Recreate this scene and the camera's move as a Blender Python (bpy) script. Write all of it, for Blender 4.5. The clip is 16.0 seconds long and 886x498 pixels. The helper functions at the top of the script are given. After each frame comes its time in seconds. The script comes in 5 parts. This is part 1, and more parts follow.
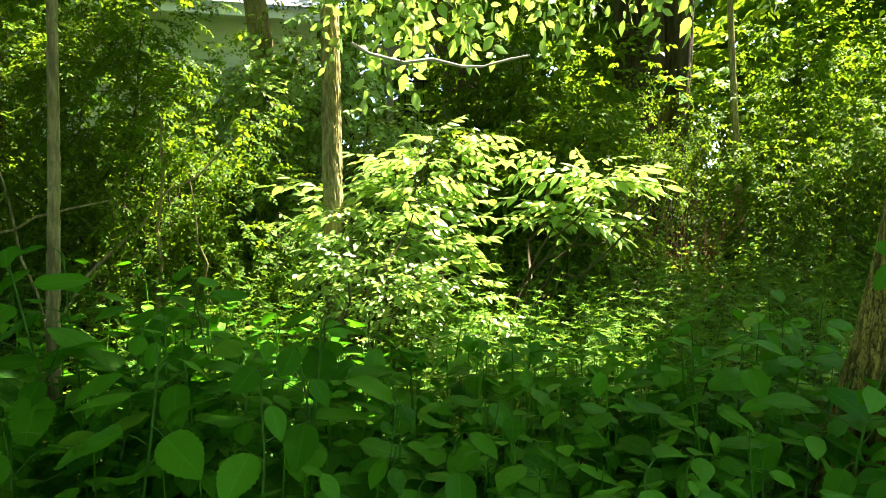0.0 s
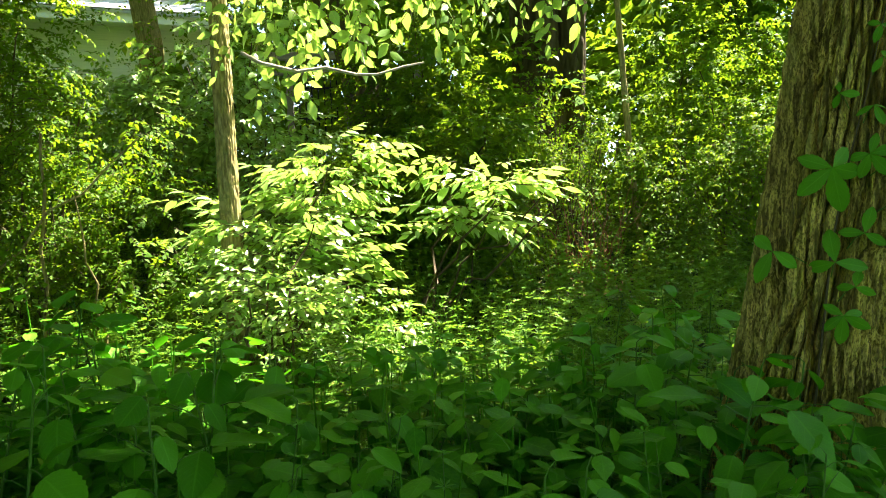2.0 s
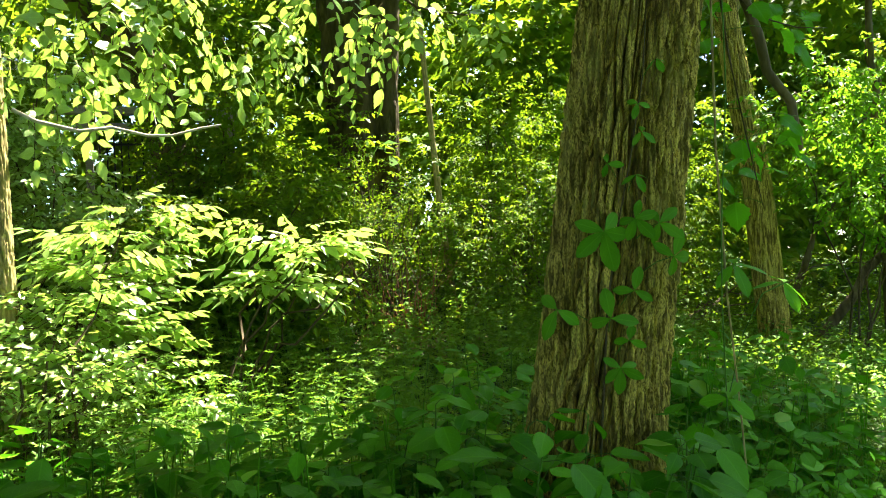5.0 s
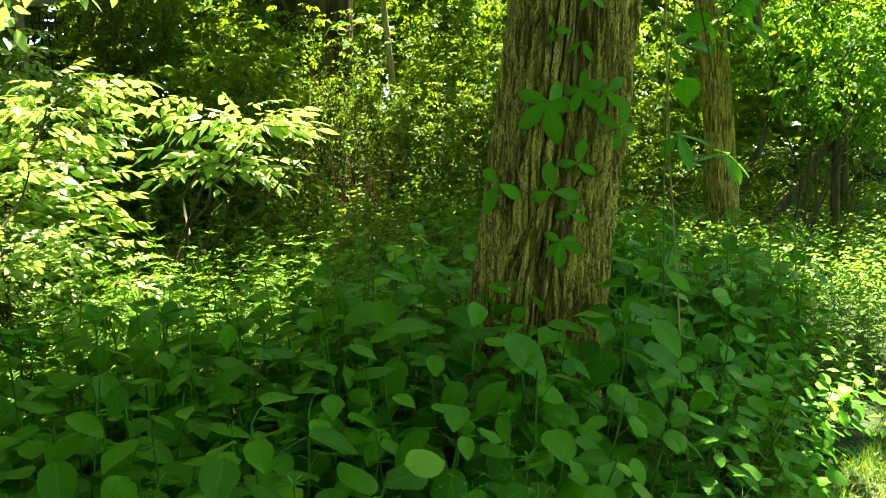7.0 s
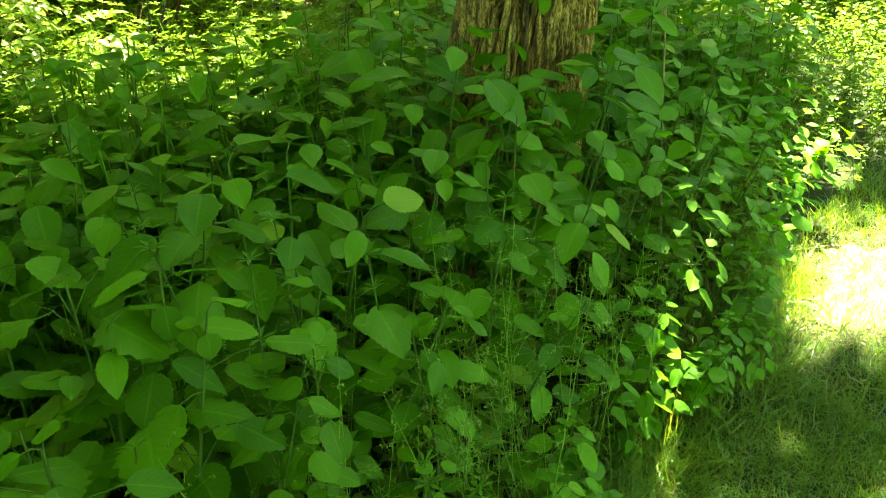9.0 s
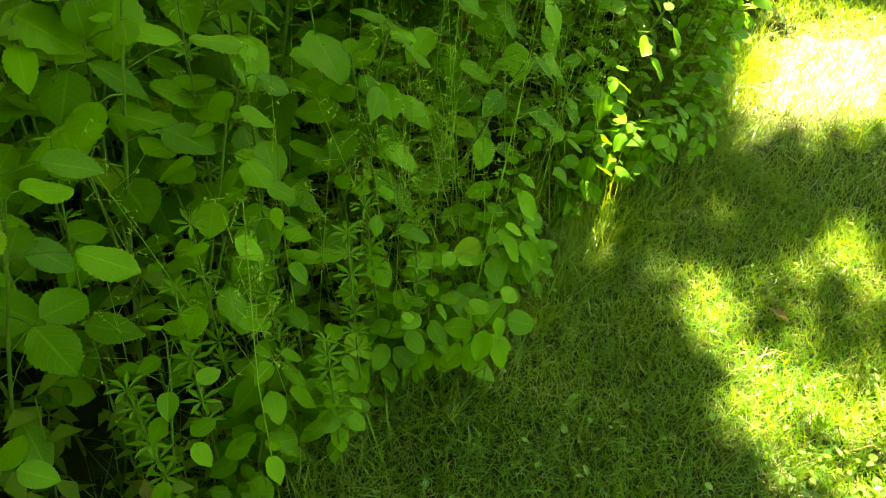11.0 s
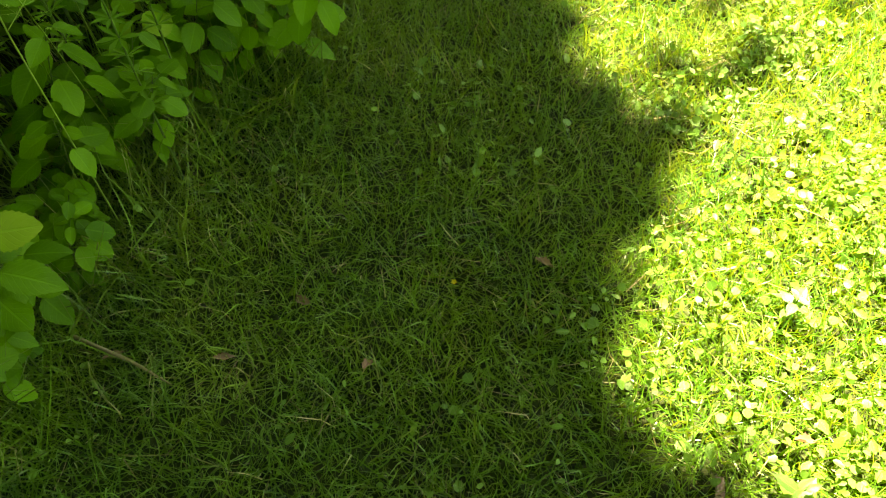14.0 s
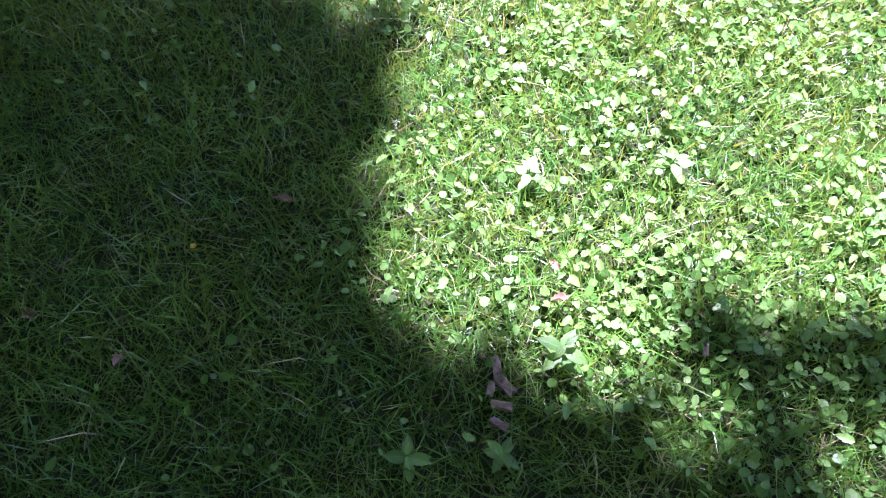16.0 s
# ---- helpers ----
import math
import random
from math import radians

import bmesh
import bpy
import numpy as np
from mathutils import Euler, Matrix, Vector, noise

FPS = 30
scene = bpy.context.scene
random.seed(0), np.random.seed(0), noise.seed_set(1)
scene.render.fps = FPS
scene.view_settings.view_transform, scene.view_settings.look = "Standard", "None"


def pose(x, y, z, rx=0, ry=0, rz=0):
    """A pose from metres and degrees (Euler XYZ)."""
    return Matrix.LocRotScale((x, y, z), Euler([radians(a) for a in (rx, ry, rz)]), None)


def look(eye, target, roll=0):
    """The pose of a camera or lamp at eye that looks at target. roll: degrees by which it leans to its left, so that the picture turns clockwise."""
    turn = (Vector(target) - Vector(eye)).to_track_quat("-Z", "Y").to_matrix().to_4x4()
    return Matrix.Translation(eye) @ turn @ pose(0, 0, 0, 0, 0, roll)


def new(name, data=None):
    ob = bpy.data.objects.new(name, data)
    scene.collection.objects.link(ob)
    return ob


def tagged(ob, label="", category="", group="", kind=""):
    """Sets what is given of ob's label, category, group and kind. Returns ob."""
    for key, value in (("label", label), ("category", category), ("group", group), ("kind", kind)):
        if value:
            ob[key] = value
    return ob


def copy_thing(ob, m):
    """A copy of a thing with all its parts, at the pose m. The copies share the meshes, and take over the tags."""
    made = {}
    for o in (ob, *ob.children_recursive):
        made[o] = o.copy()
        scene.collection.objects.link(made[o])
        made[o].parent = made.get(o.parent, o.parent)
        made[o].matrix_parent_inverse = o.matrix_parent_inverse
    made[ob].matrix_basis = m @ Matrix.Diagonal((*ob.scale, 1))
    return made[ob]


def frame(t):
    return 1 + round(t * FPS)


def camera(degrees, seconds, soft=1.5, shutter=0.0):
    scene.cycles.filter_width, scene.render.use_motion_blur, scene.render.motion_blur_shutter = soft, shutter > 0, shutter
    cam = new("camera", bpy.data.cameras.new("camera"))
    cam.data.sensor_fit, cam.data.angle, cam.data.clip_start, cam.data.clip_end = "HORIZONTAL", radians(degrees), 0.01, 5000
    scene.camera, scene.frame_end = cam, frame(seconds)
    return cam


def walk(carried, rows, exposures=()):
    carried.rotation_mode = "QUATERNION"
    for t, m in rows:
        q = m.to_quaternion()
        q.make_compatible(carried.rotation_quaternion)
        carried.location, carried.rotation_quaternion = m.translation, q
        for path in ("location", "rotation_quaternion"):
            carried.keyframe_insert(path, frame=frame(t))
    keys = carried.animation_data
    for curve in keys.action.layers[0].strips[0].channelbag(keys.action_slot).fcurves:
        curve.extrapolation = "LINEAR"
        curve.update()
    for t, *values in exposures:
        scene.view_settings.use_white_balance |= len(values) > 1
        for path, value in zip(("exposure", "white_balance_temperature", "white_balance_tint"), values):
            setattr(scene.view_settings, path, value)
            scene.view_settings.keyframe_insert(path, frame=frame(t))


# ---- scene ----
cam = camera(62.2, 16.0, soft=1.0)

PATH = [
    (0, (-0.028, 0.081, 1.595), (-0.05, 2.08, 1.532), 0.2),
    (0.5, (-0.026, 0.088, 1.588), (-0.041, 2.087, 1.529), 0.0),
    (1, (-0.012, 0.096, 1.597), (-0.01, 2.095, 1.541), -0.4),
    (1.5, (-0.002, 0.097, 1.606), (0.118, 2.092, 1.548), -1.1),
    (2, (0.014, 0.098, 1.612), (0.234, 2.085, 1.557), -2.1),
    (2.5, (0.023, 0.108, 1.633), (0.294, 2.09, 1.618), -2.4),
    (3, (0.035, 0.112, 1.652), (0.35, 2.087, 1.69), -2.6),
    (3.5, (0.038, 0.108, 1.657), (0.392, 2.075, 1.732), -2.7),
    (4, (0.063, 0.1, 1.661), (0.496, 2.051, 1.744), -3.0),
    (4.5, (0.095, 0.096, 1.649), (0.688, 2.004, 1.732), -3.3),
    (4.7, (0.1, 0.093, 1.646), (0.743, 1.985, 1.729), -3.3),
    (6.8, (0.202, 0.131, 1.564), (0.977, 1.973, 1.474), -3.8),
    (7, (0.204, 0.137, 1.564), (0.967, 1.972, 1.344), -3.5),
    (7.5, (0.204, 0.141, 1.565), (0.952, 1.965, 1.225), -3.4),
    (8, (0.202, 0.128, 1.564), (0.923, 1.929, 1.076), -3.4),
    (8.3, (0.204, 0.136, 1.543), (0.906, 1.899, 0.913), -3.7),
    (8.5, (0.207, 0.13, 1.523), (0.892, 1.865, 0.802), -4.2),
    (9, (0.214, 0.138, 1.484), (0.92, 1.827, 0.679), -4.1),
    (9.5, (0.217, 0.14, 1.455), (0.948, 1.785, 0.583), -3.4),
    (10, (0.211, 0.135, 1.412), (0.943, 1.701, 0.406), -2.4),
    (10.2, (0.21, 0.135, 1.399), (0.939, 1.661, 0.332), -1.8),
    (12.3, (0.195, -0.026, 1.157), (0.864, 1.281, -0.2), 0.0),
    (12.5, (0.205, -0.027, 1.145), (0.861, 1.255, -0.243), -0.7),
    (13, (0.216, -0.023, 1.112), (0.869, 1.162, -0.361), -1.8),
    (13.5, (0.229, -0.017, 1.097), (0.932, 1.034, -0.452), -1.4),
    (14, (0.244, -0.017, 1.068), (0.949, 0.882, -0.574), -1.4),
    (14.5, (0.268, -0.034, 1.054), (1.016, 0.735, -0.634), -0.8),
    (15, (0.298, -0.06, 1.053), (1.092, 0.607, -0.657), -0.7),
    (15.5, (0.322, -0.071, 1.045), (1.172, 0.464, -0.685), 2.3),
    (16, (0.35, -0.097, 1.045), (1.225, 0.333, -0.701), 4.6),
]
EXPOSURES = [(0, 3.3, 6400, 14), (4.5, 3.28, 6400, 14), (7, 3.38, 6700, 10), (8.5, 3.97, 7200, 11), (9, 4.05, 7500, 12), (10.2, 4.14, 8600, 14), (12.3, 4.18, 11000, 13), (13.4, 4.12, 11000, 22), (14.1, 3.7, 8500, 32), (14.8, 3.1, 6200, 60), (16, 2.97, 5100, 86)]
walk(cam, [(t, look(eye, target, roll)) for t, eye, target, roll in PATH], EXPOSURES)

# ---------- light ----------
# way to the sun, from the ground
SUN = Vector((0.42, 0.30, 1.0)).normalized()
world = bpy.data.worlds.new("world")
scene.world = world
world.use_nodes = True
wn = world.node_tree.nodes
sky = wn.new("ShaderNodeTexSky")
sky.sky_type = "NISHITA"
sky.sun_disc = False
sky.sun_elevation = math.asin(SUN.z)
sky.sun_rotation = math.atan2(SUN.x, SUN.y)
world.node_tree.links.new(sky.outputs[0], wn["Background"].inputs[0])
wn["Background"].inputs[1].default_value = 0.074
sun = new("sun", bpy.data.lights.new("sun", "SUN"))
sun.data.energy = 5.0
sun.data.angle = radians(0.53)
sun.data.color = (1.0, 0.89, 0.71)
sun.matrix_world = look(SUN * 30, (0, 0, 0))

RNG = np.random.default_rng(7)
S = np.array(SUN)
SLIDE = S[:2] / S[2]

# gaps in the leaf roof: plots of lawn and spots of growth that the sun reaches
LIT_PLOTS = [
    np.array([(1.6, .5), (1.38, .42), (1.12, .31), (.9, .27), (.85, .16), (.815, .05), (.82, -.03), (.97, -.1), (1.22, -.28), (1.52, -.6), (1.9, -1.2), (3.6, -1.6), (4.8, .5), (4.0, 1.0), (2.3, .56), (1.95, .47), (1.7, .54), (1.52, .48)]),
    np.array([(2.2, 1.75), (2.3, 1.65), (2.4, 1.57), (2.56, 1.58), (2.72, 1.52), (3.05, 1.6), (3.4, 1.78), (3.6, 2.0), (3.05, 2.16), (2.85, 2.3), (2.66, 2.12), (2.55, 1.98)]),
]
# thin places in the leaf roof, where some sun filters through
THIN_PLOTS = [
    (.66, np.array([(1.22, .88), (1.1, .7), (1.04, .5), (1.0, .38), (1.08, .30), (1.28, .42), (1.4, .6), (1.6, .5), (1.95, .5), (2.0, .7), (1.75, .85), (1.5, .75), (1.38, .9)])),
    (.9, np.array([(.76, -.03), (.98, -.1), (1.2, -.25), (1.44, -.5), (1.4, -.95), (.85, -.75), (.66, -.4), (.68, -.15)])),
    # leaves cleared out of view to let sky light onto lawn and trunk
    (.97, np.array([(3.4, -1.4), (12, -1.4), (12, -9), (2.8, -9), (2.8, -1.6)])),
]
# x, y, z and radius of spots: on the lawn, on the bush of the clearing, in the wood
LAWN_SPOTS = [
    (1.43, 0.86, 0, -0.09), (1.47, 1.11, 0, -0.07), (1.77, 1.36, 0, -0.095), (1.83, 1.02, 0, -0.085), (2.02, 1.1, 0, -0.09), (2, 0.88, 0, -0.085), (1.66, 0.95, 0, -0.1),
    (2.06, 1.62, 0, -0.07), (4, 2.7, 0, 0), (4.5, 3, 0, 0.05), (5.3, 3.6, 0, 0.1), (3.5, 2.7, 0.2, -0.05), (4.9, 2.5, 0, 0.1),
]
BUSH_SPOTS = [
    (-0.1, 3.6, 2.38, 0.2), (0.25, 3.6, 2.38, 0.15), (-0.6, 4.3, 1.4, 0.42), (-0.45, 4.5, 1.75, 0.55), (-0.25, 4.7, 2.05, 0.45), (0.1, 4.8, 2.1, 0.36), (0.75, 4.9, 2, 0.36),
    (1.15, 4.85, 1.95, 0.26), (-0.35, 4, 1.1, 0.38), (0.25, 4.1, 1.05, 0.28), (0.75, 3.9, 1, 0.12), (-0.1, 3.8, 0.95, 0.15), (0.4, 4.7, 1.1, 0.2), (-0.55, 4.5, 2.9, 0.35),
    (-0.2, 4.6, 2.9, 0.3), (0.4, 4.6, 3, 0.25), (-0.6, 4.5, 3.15, 0.35), (-0.7, 3.85, 1.3, 0.2), (-0.4, 3.85, 1.3, 0.24), (-0.1, 4.1, 1.5, 0.2),
]
WOOD_SPOTS = [
    (3.4, 6.8, 2.2, 0.06), (4, 6.8, 2.5, 0.04), (2.6, 7.2, 2.8, 0.1), (1.4, 8.8, 2.9, 0.18), (2.06, 1.97, 1.55, -0.02), (2.06, 1.96, 0.78, -0.1), (5.2, 3.5, 0.5, 0.25),
    (5.2, 4.2, 0.6, 0.35), (2, 7, 1.2, 0.05), (1.9, 7.2, 2.2, 0.08), (2.9, 6.9, 2, 0.04), (-2, 5.4, 2, 0.15), (-1.3, 5.2, 1.2, 0.2), (-1.6, 5.6, 2.6, 0.2),
    (-2.2, 1.9, 1, -0.06), (3.4, 5, 1, 0.1),
]
LIT_SPOTS = LAWN_SPOTS + BUSH_SPOTS + WOOD_SPOTS
# dapples of sun: how many, and the plot of air they fall through
for count, low, high, sizes in [
        (24, (-1.1, 3.75, .95), (.9, 4.5, 1.1), (-.06, .12)),
        (5, (.3, 3.7, .9), (1.1, 4.6, 1.0), (-.1, -.02)),
        (12, (-3.4, 5.0, 1.3), (-1.4, 5.6, 3.0), (-.08, .02)),
        (20, (3.6, 8.0, 3.4), (7.5, 9.2, 5.0), (.0, .2)),
        (14, (3.4, 9.0, 4.0), (5.6, 11.5, 6.2), (.1, .35)),
        (22, (5.4, 5.6, 1.8), (9.5, 6.4, 4.4), (-.07, .09)),
        (10, (4.0, 3.6, .4), (7.0, 5.6, .6), (-.08, .06))]:
    for k in range(count):
        LIT_SPOTS.append((*RNG.uniform(low, high), RNG.uniform(*sizes)))


def in_plot(p, plot):
    inside = np.zeros(len(p), bool)
    j = len(plot) - 1
    for i in range(len(plot)):
        (ax, ay), (bx, by) = plot[i], plot[j]
        hit = ((ay > p[:, 1]) != (by > p[:, 1])) & (p[:, 0] < (bx - ax) * (p[:, 1] - ay) / (by - ay + 1e-9) + ax)
        inside ^= hit
        j = i
    return inside


def sun_gap(pos, margin):
    """Which of the places stand in the way of the sun to one of its spots."""
    out = np.zeros(len(pos), bool)
    flat = pos[:, :2] - pos[:, 2:3] * SLIDE
    for plot in LIT_PLOTS:
        mid = plot.mean(0)
        wide = mid + (plot - mid) * (1 + margin / np.linalg.norm(plot - mid, axis=1, keepdims=True))
        out |= in_plot(flat, wide) & (pos[:, 2] > 1.2)
    for x, y, z, r in LIT_SPOTS:
        d = pos - np.array((x, y, z))
        along = d @ S
        off = np.linalg.norm(d - along[:, None] * S, axis=1)
        out |= (off < r + margin) & (along > r + .25)
    return out


# ---------- materials ----------
def mat(name):
    m = bpy.data.materials.new(name)
    m.use_nodes = True
    return m, m.node_tree.nodes, m.node_tree.links


def mixed(nodes, links, fac, a, b):
    """A colour between a and b."""
    n = nodes.new("ShaderNodeMix")
    n.data_type = "RGBA"
    for sock, value in ((n.inputs[0], fac), (n.inputs[6], a), (n.inputs[7], b)):
        if isinstance(value, bpy.types.NodeSocket):
            links.new(value, sock)
        elif isinstance(value, tuple):
            sock.default_value = (*value, 1)
        else:
            sock.default_value = value
    return n.outputs[2]


def maths(nodes, links, op, a, b=0.0):
    n = nodes.new("ShaderNodeMath")
    n.operation = op
    for sock, value in zip(n.inputs, (a, b)):
        if isinstance(value, bpy.types.NodeSocket):
            links.new(value, sock)
        else:
            sock.default_value = value
    return n.outputs[0]


def span(nodes, links, value, lo, hi, a=0.0, b=1.0):
    n = nodes.new("ShaderNodeMapRange")
    n.interpolation_type = "SMOOTHSTEP"
    links.new(value, n.inputs[0])
    for i, v in enumerate((lo, hi, a, b)):
        n.inputs[i + 1].default_value = v
    return n.outputs[0]


def noise_at(nodes, links, scale, detail=4.0, coords="Object", stretch=None):
    tex = nodes.new("ShaderNodeTexNoise")
    tex.inputs["Scale"].default_value, tex.inputs["Detail"].default_value = scale, detail
    c = nodes.new("ShaderNodeTexCoord").outputs[coords]
    if stretch:
        mp = nodes.new("ShaderNodeMapping")
        mp.inputs["Scale"].default_value = stretch
        links.new(c, mp.inputs[0])
        c = mp.outputs[0]
    links.new(c, tex.inputs["Vector"])
    return tex.outputs[0]


def leaf_material(name, dark, light, glow, through_share=0.4, rough=0.5, veins=0.0, odd=None, gloss=0.4, patch=None, lush=None):
    """A leaf: base colour between dark and light from leaf to leaf, glow the colour of the light it lets through."""
    m, nodes, links = mat(name)
    bsdf, out = nodes["Principled BSDF"], nodes["Material Output"]
    geo, info = nodes.new("ShaderNodeNewGeometry"), nodes.new("ShaderNodeObjectInfo")
    each = maths(nodes, links, "FRACT", maths(nodes, links, "ADD", geo.outputs["Random Per Island"], info.outputs["Random"]))
    spots = span(nodes, links, noise_at(nodes, links, 90, 3), .35, .7, 0, .5)
    tone = maths(nodes, links, "ADD", maths(nodes, links, "MULTIPLY", each, .75), maths(nodes, links, "MULTIPLY", spots, .5))
    base = mixed(nodes, links, tone, dark, light)
    if patch:
        base = mixed(nodes, links, maths(nodes, links, "MULTIPLY", span(nodes, links, noise_at(nodes, links, 5.5, 4), .52, .7), .7), base, patch)
        base = mixed(nodes, links, maths(nodes, links, "MULTIPLY", span(nodes, links, noise_at(nodes, links, 3.7, 4), .56, .4), .85), base, lush)
    if odd:
        pick = span(nodes, links, each, .955, .985)
        base = mixed(nodes, links, pick, base, odd)
    if veins:
        uv = nodes.new("ShaderNodeUVMap")
        sep = nodes.new("ShaderNodeSeparateXYZ")
        links.new(uv.outputs[0], sep.inputs[0])
        side = maths(nodes, links, "ABSOLUTE", maths(nodes, links, "SUBTRACT", sep.outputs[1], .5))
        rib = span(nodes, links, side, .012, .045, 1, 0)
        run = maths(nodes, links, "SUBTRACT", maths(nodes, links, "MULTIPLY", sep.outputs[0], 8.0), maths(nodes, links, "MULTIPLY", side, 5.0))
        saw = maths(nodes, links, "ABSOLUTE", maths(nodes, links, "SUBTRACT", maths(nodes, links, "FRACT", run), .5))
        twig = maths(nodes, links, "MULTIPLY", span(nodes, links, saw, .03, .12, 1, 0), .45)
        vein = maths(nodes, links, "MAXIMUM", rib, twig)
        paler = tuple(min(1, c * 1.5 + .015) for c in light)
        base = mixed(nodes, links, maths(nodes, links, "MULTIPLY", vein, veins), base, paler)
        bump = nodes.new("ShaderNodeBump")
        bump.inputs["Strength"].default_value, bump.inputs["Distance"].default_value = .3, .0015
        links.new(maths(nodes, links, "SUBTRACT", 1.0, vein), bump.inputs["Height"])
        links.new(bump.outputs[0], bsdf.inputs["Normal"])
    links.new(base, bsdf.inputs["Base Color"])
    bsdf.inputs["Roughness"].default_value = rough
    bsdf.inputs["Specular IOR Level"].default_value = gloss
    lets = nodes.new("ShaderNodeBsdfTranslucent")
    links.new(mixed(nodes, links, maths(nodes, links, "MULTIPLY", each, .5), glow, tuple(c * .7 for c in glow)), lets.inputs[0])
    mix = nodes.new("ShaderNodeMixShader")
    mix.inputs[0].default_value = through_share
    links.new(bsdf.outputs[0], mix.inputs[1])
    links.new(lets.outputs[0], mix.inputs[2])
    links.new(mix.outputs[0], out.inputs[0])
    return m


def rough_material(name, dark, light, scale, stretch=None, rough=.85, bump=.5, deep=.01, third=None, crisp=.15):
    """Bark, soil, wood or plaster: two tones at two scales, with relief."""
    m, nodes, links = mat(name)
    bsdf = nodes["Principled BSDF"]
    a = noise_at(nodes, links, scale, 6, stretch=stretch)
    b = noise_at(nodes, links, scale * .17, 3, stretch=stretch)
    tone = maths(nodes, links, "ADD", span(nodes, links, a, .5 - crisp, .5 + crisp, 0, .65), span(nodes, links, b, .35, .65, 0, .35))
    base = mixed(nodes, links, tone, dark, light)
    if third:
        c = noise_at(nodes, links, scale * .45, 5)
        base = mixed(nodes, links, span(nodes, links, c, .52, .66), base, third)
    info = nodes.new("ShaderNodeObjectInfo")
    base = mixed(nodes, links, maths(nodes, links, "MULTIPLY", info.outputs["Random"], .25), base, dark)
    links.new(base, bsdf.inputs["Base Color"])
    bsdf.inputs["Roughness"].default_value = rough
    bsdf.inputs["Specular IOR Level"].default_value = .15
    bm = nodes.new("ShaderNodeBump")
    bm.inputs["Strength"].default_value, bm.inputs["Distance"].default_value = bump, deep
    links.new(a, bm.inputs["Height"])
    links.new(bm.outputs[0], bsdf.inputs["Normal"])
    return m


M_JEWEL = leaf_material("jewelweed_leaf", (.018, .11, .002), (.12, .40, .010), (.11, .44, .005), .3, .52, veins=.24, odd=(.18, .38, .02), gloss=.16)
M_GRAPE = leaf_material("vine_leaf", (.04, .19, .006), (.085, .30, .012), (.18, .58, .012), .5, .55, veins=.5, gloss=.12)
M_ELDER = leaf_material("elder_leaf", (.05, .17, .008), (.10, .27, .015), (.24, .5, .015), .42, .5, gloss=.2)
M_STEM = rough_material("herb_stem", (.045, .14, .014), (.095, .23, .03), 40, rough=.5, bump=.1, deep=.001)
M_HERB = leaf_material("herb_leaf", (.06, .17, .012), (.13, .29, .035), (.26, .48, .025), .4, .5, odd=(.24, .27, .05), gloss=.15)
# leaf colour raised well above the other shrubs to carry part of the sunlight
M_SUN_PALED = leaf_material("sun_paled_leaf", (.15, .30, .055), (.30, .48, .13), (.44, .68, .09), .36, .3, veins=.3, odd=(.26, .3, .03), gloss=.85)
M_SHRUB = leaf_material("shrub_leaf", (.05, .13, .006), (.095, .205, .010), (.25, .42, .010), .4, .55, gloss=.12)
M_CANOPY = leaf_material("tree_leaf", (.045, .14, .007), (.085, .21, .010), (.30, .48, .015), .3, .5, gloss=.3)
M_FAR = leaf_material("far_leaf", (.035, .115, .005), (.085, .20, .010), (.26, .42, .014), .38, .55, odd=(.2, .22, .02), gloss=.12)
M_CREEPER = leaf_material("creeper_leaf", (.06, .23, .010), (.12, .36, .02), (.16, .52, .010), .32, .5, veins=.4, gloss=.14)
M_SEED = leaf_material("seed_head", (.13, .36, .03), (.28, .55, .08), (.3, .6, .06), .35, .6, gloss=.1)
M_BEDSTRAW = leaf_material("bedstraw_leaf", (.06, .24, .012), (.12, .38, .03), (.2, .55, .02), .38, .5, gloss=.15)
M_DRY = leaf_material("dry_leaf", (.16, .10, .05), (.36, .26, .14), (.3, .2, .08), .2, .8)
M_GRASS = leaf_material("grass_blade", (.011, .098, .004), (.145, .45, .028), (.38, .54, .03), .32, .4, odd=(.46, .40, .18), gloss=.6, patch=(.165, .34, .035), lush=(.026, .19, .010))
M_THATCH = leaf_material("thatch", (.10, .11, .03), (.40, .36, .17), (.3, .26, .08), .2, .7)
M_CLOVER = leaf_material("clover_leaf", (.022, .12, .009), (.165, .41, .06), (.32, .5, .06), .26, .36, veins=.35, gloss=.28)
M_SOIL = rough_material("soil", (.016, .028, .006), (.03, .055, .012), 22, bump=.8, deep=.02, third=(.03, .075, .010))


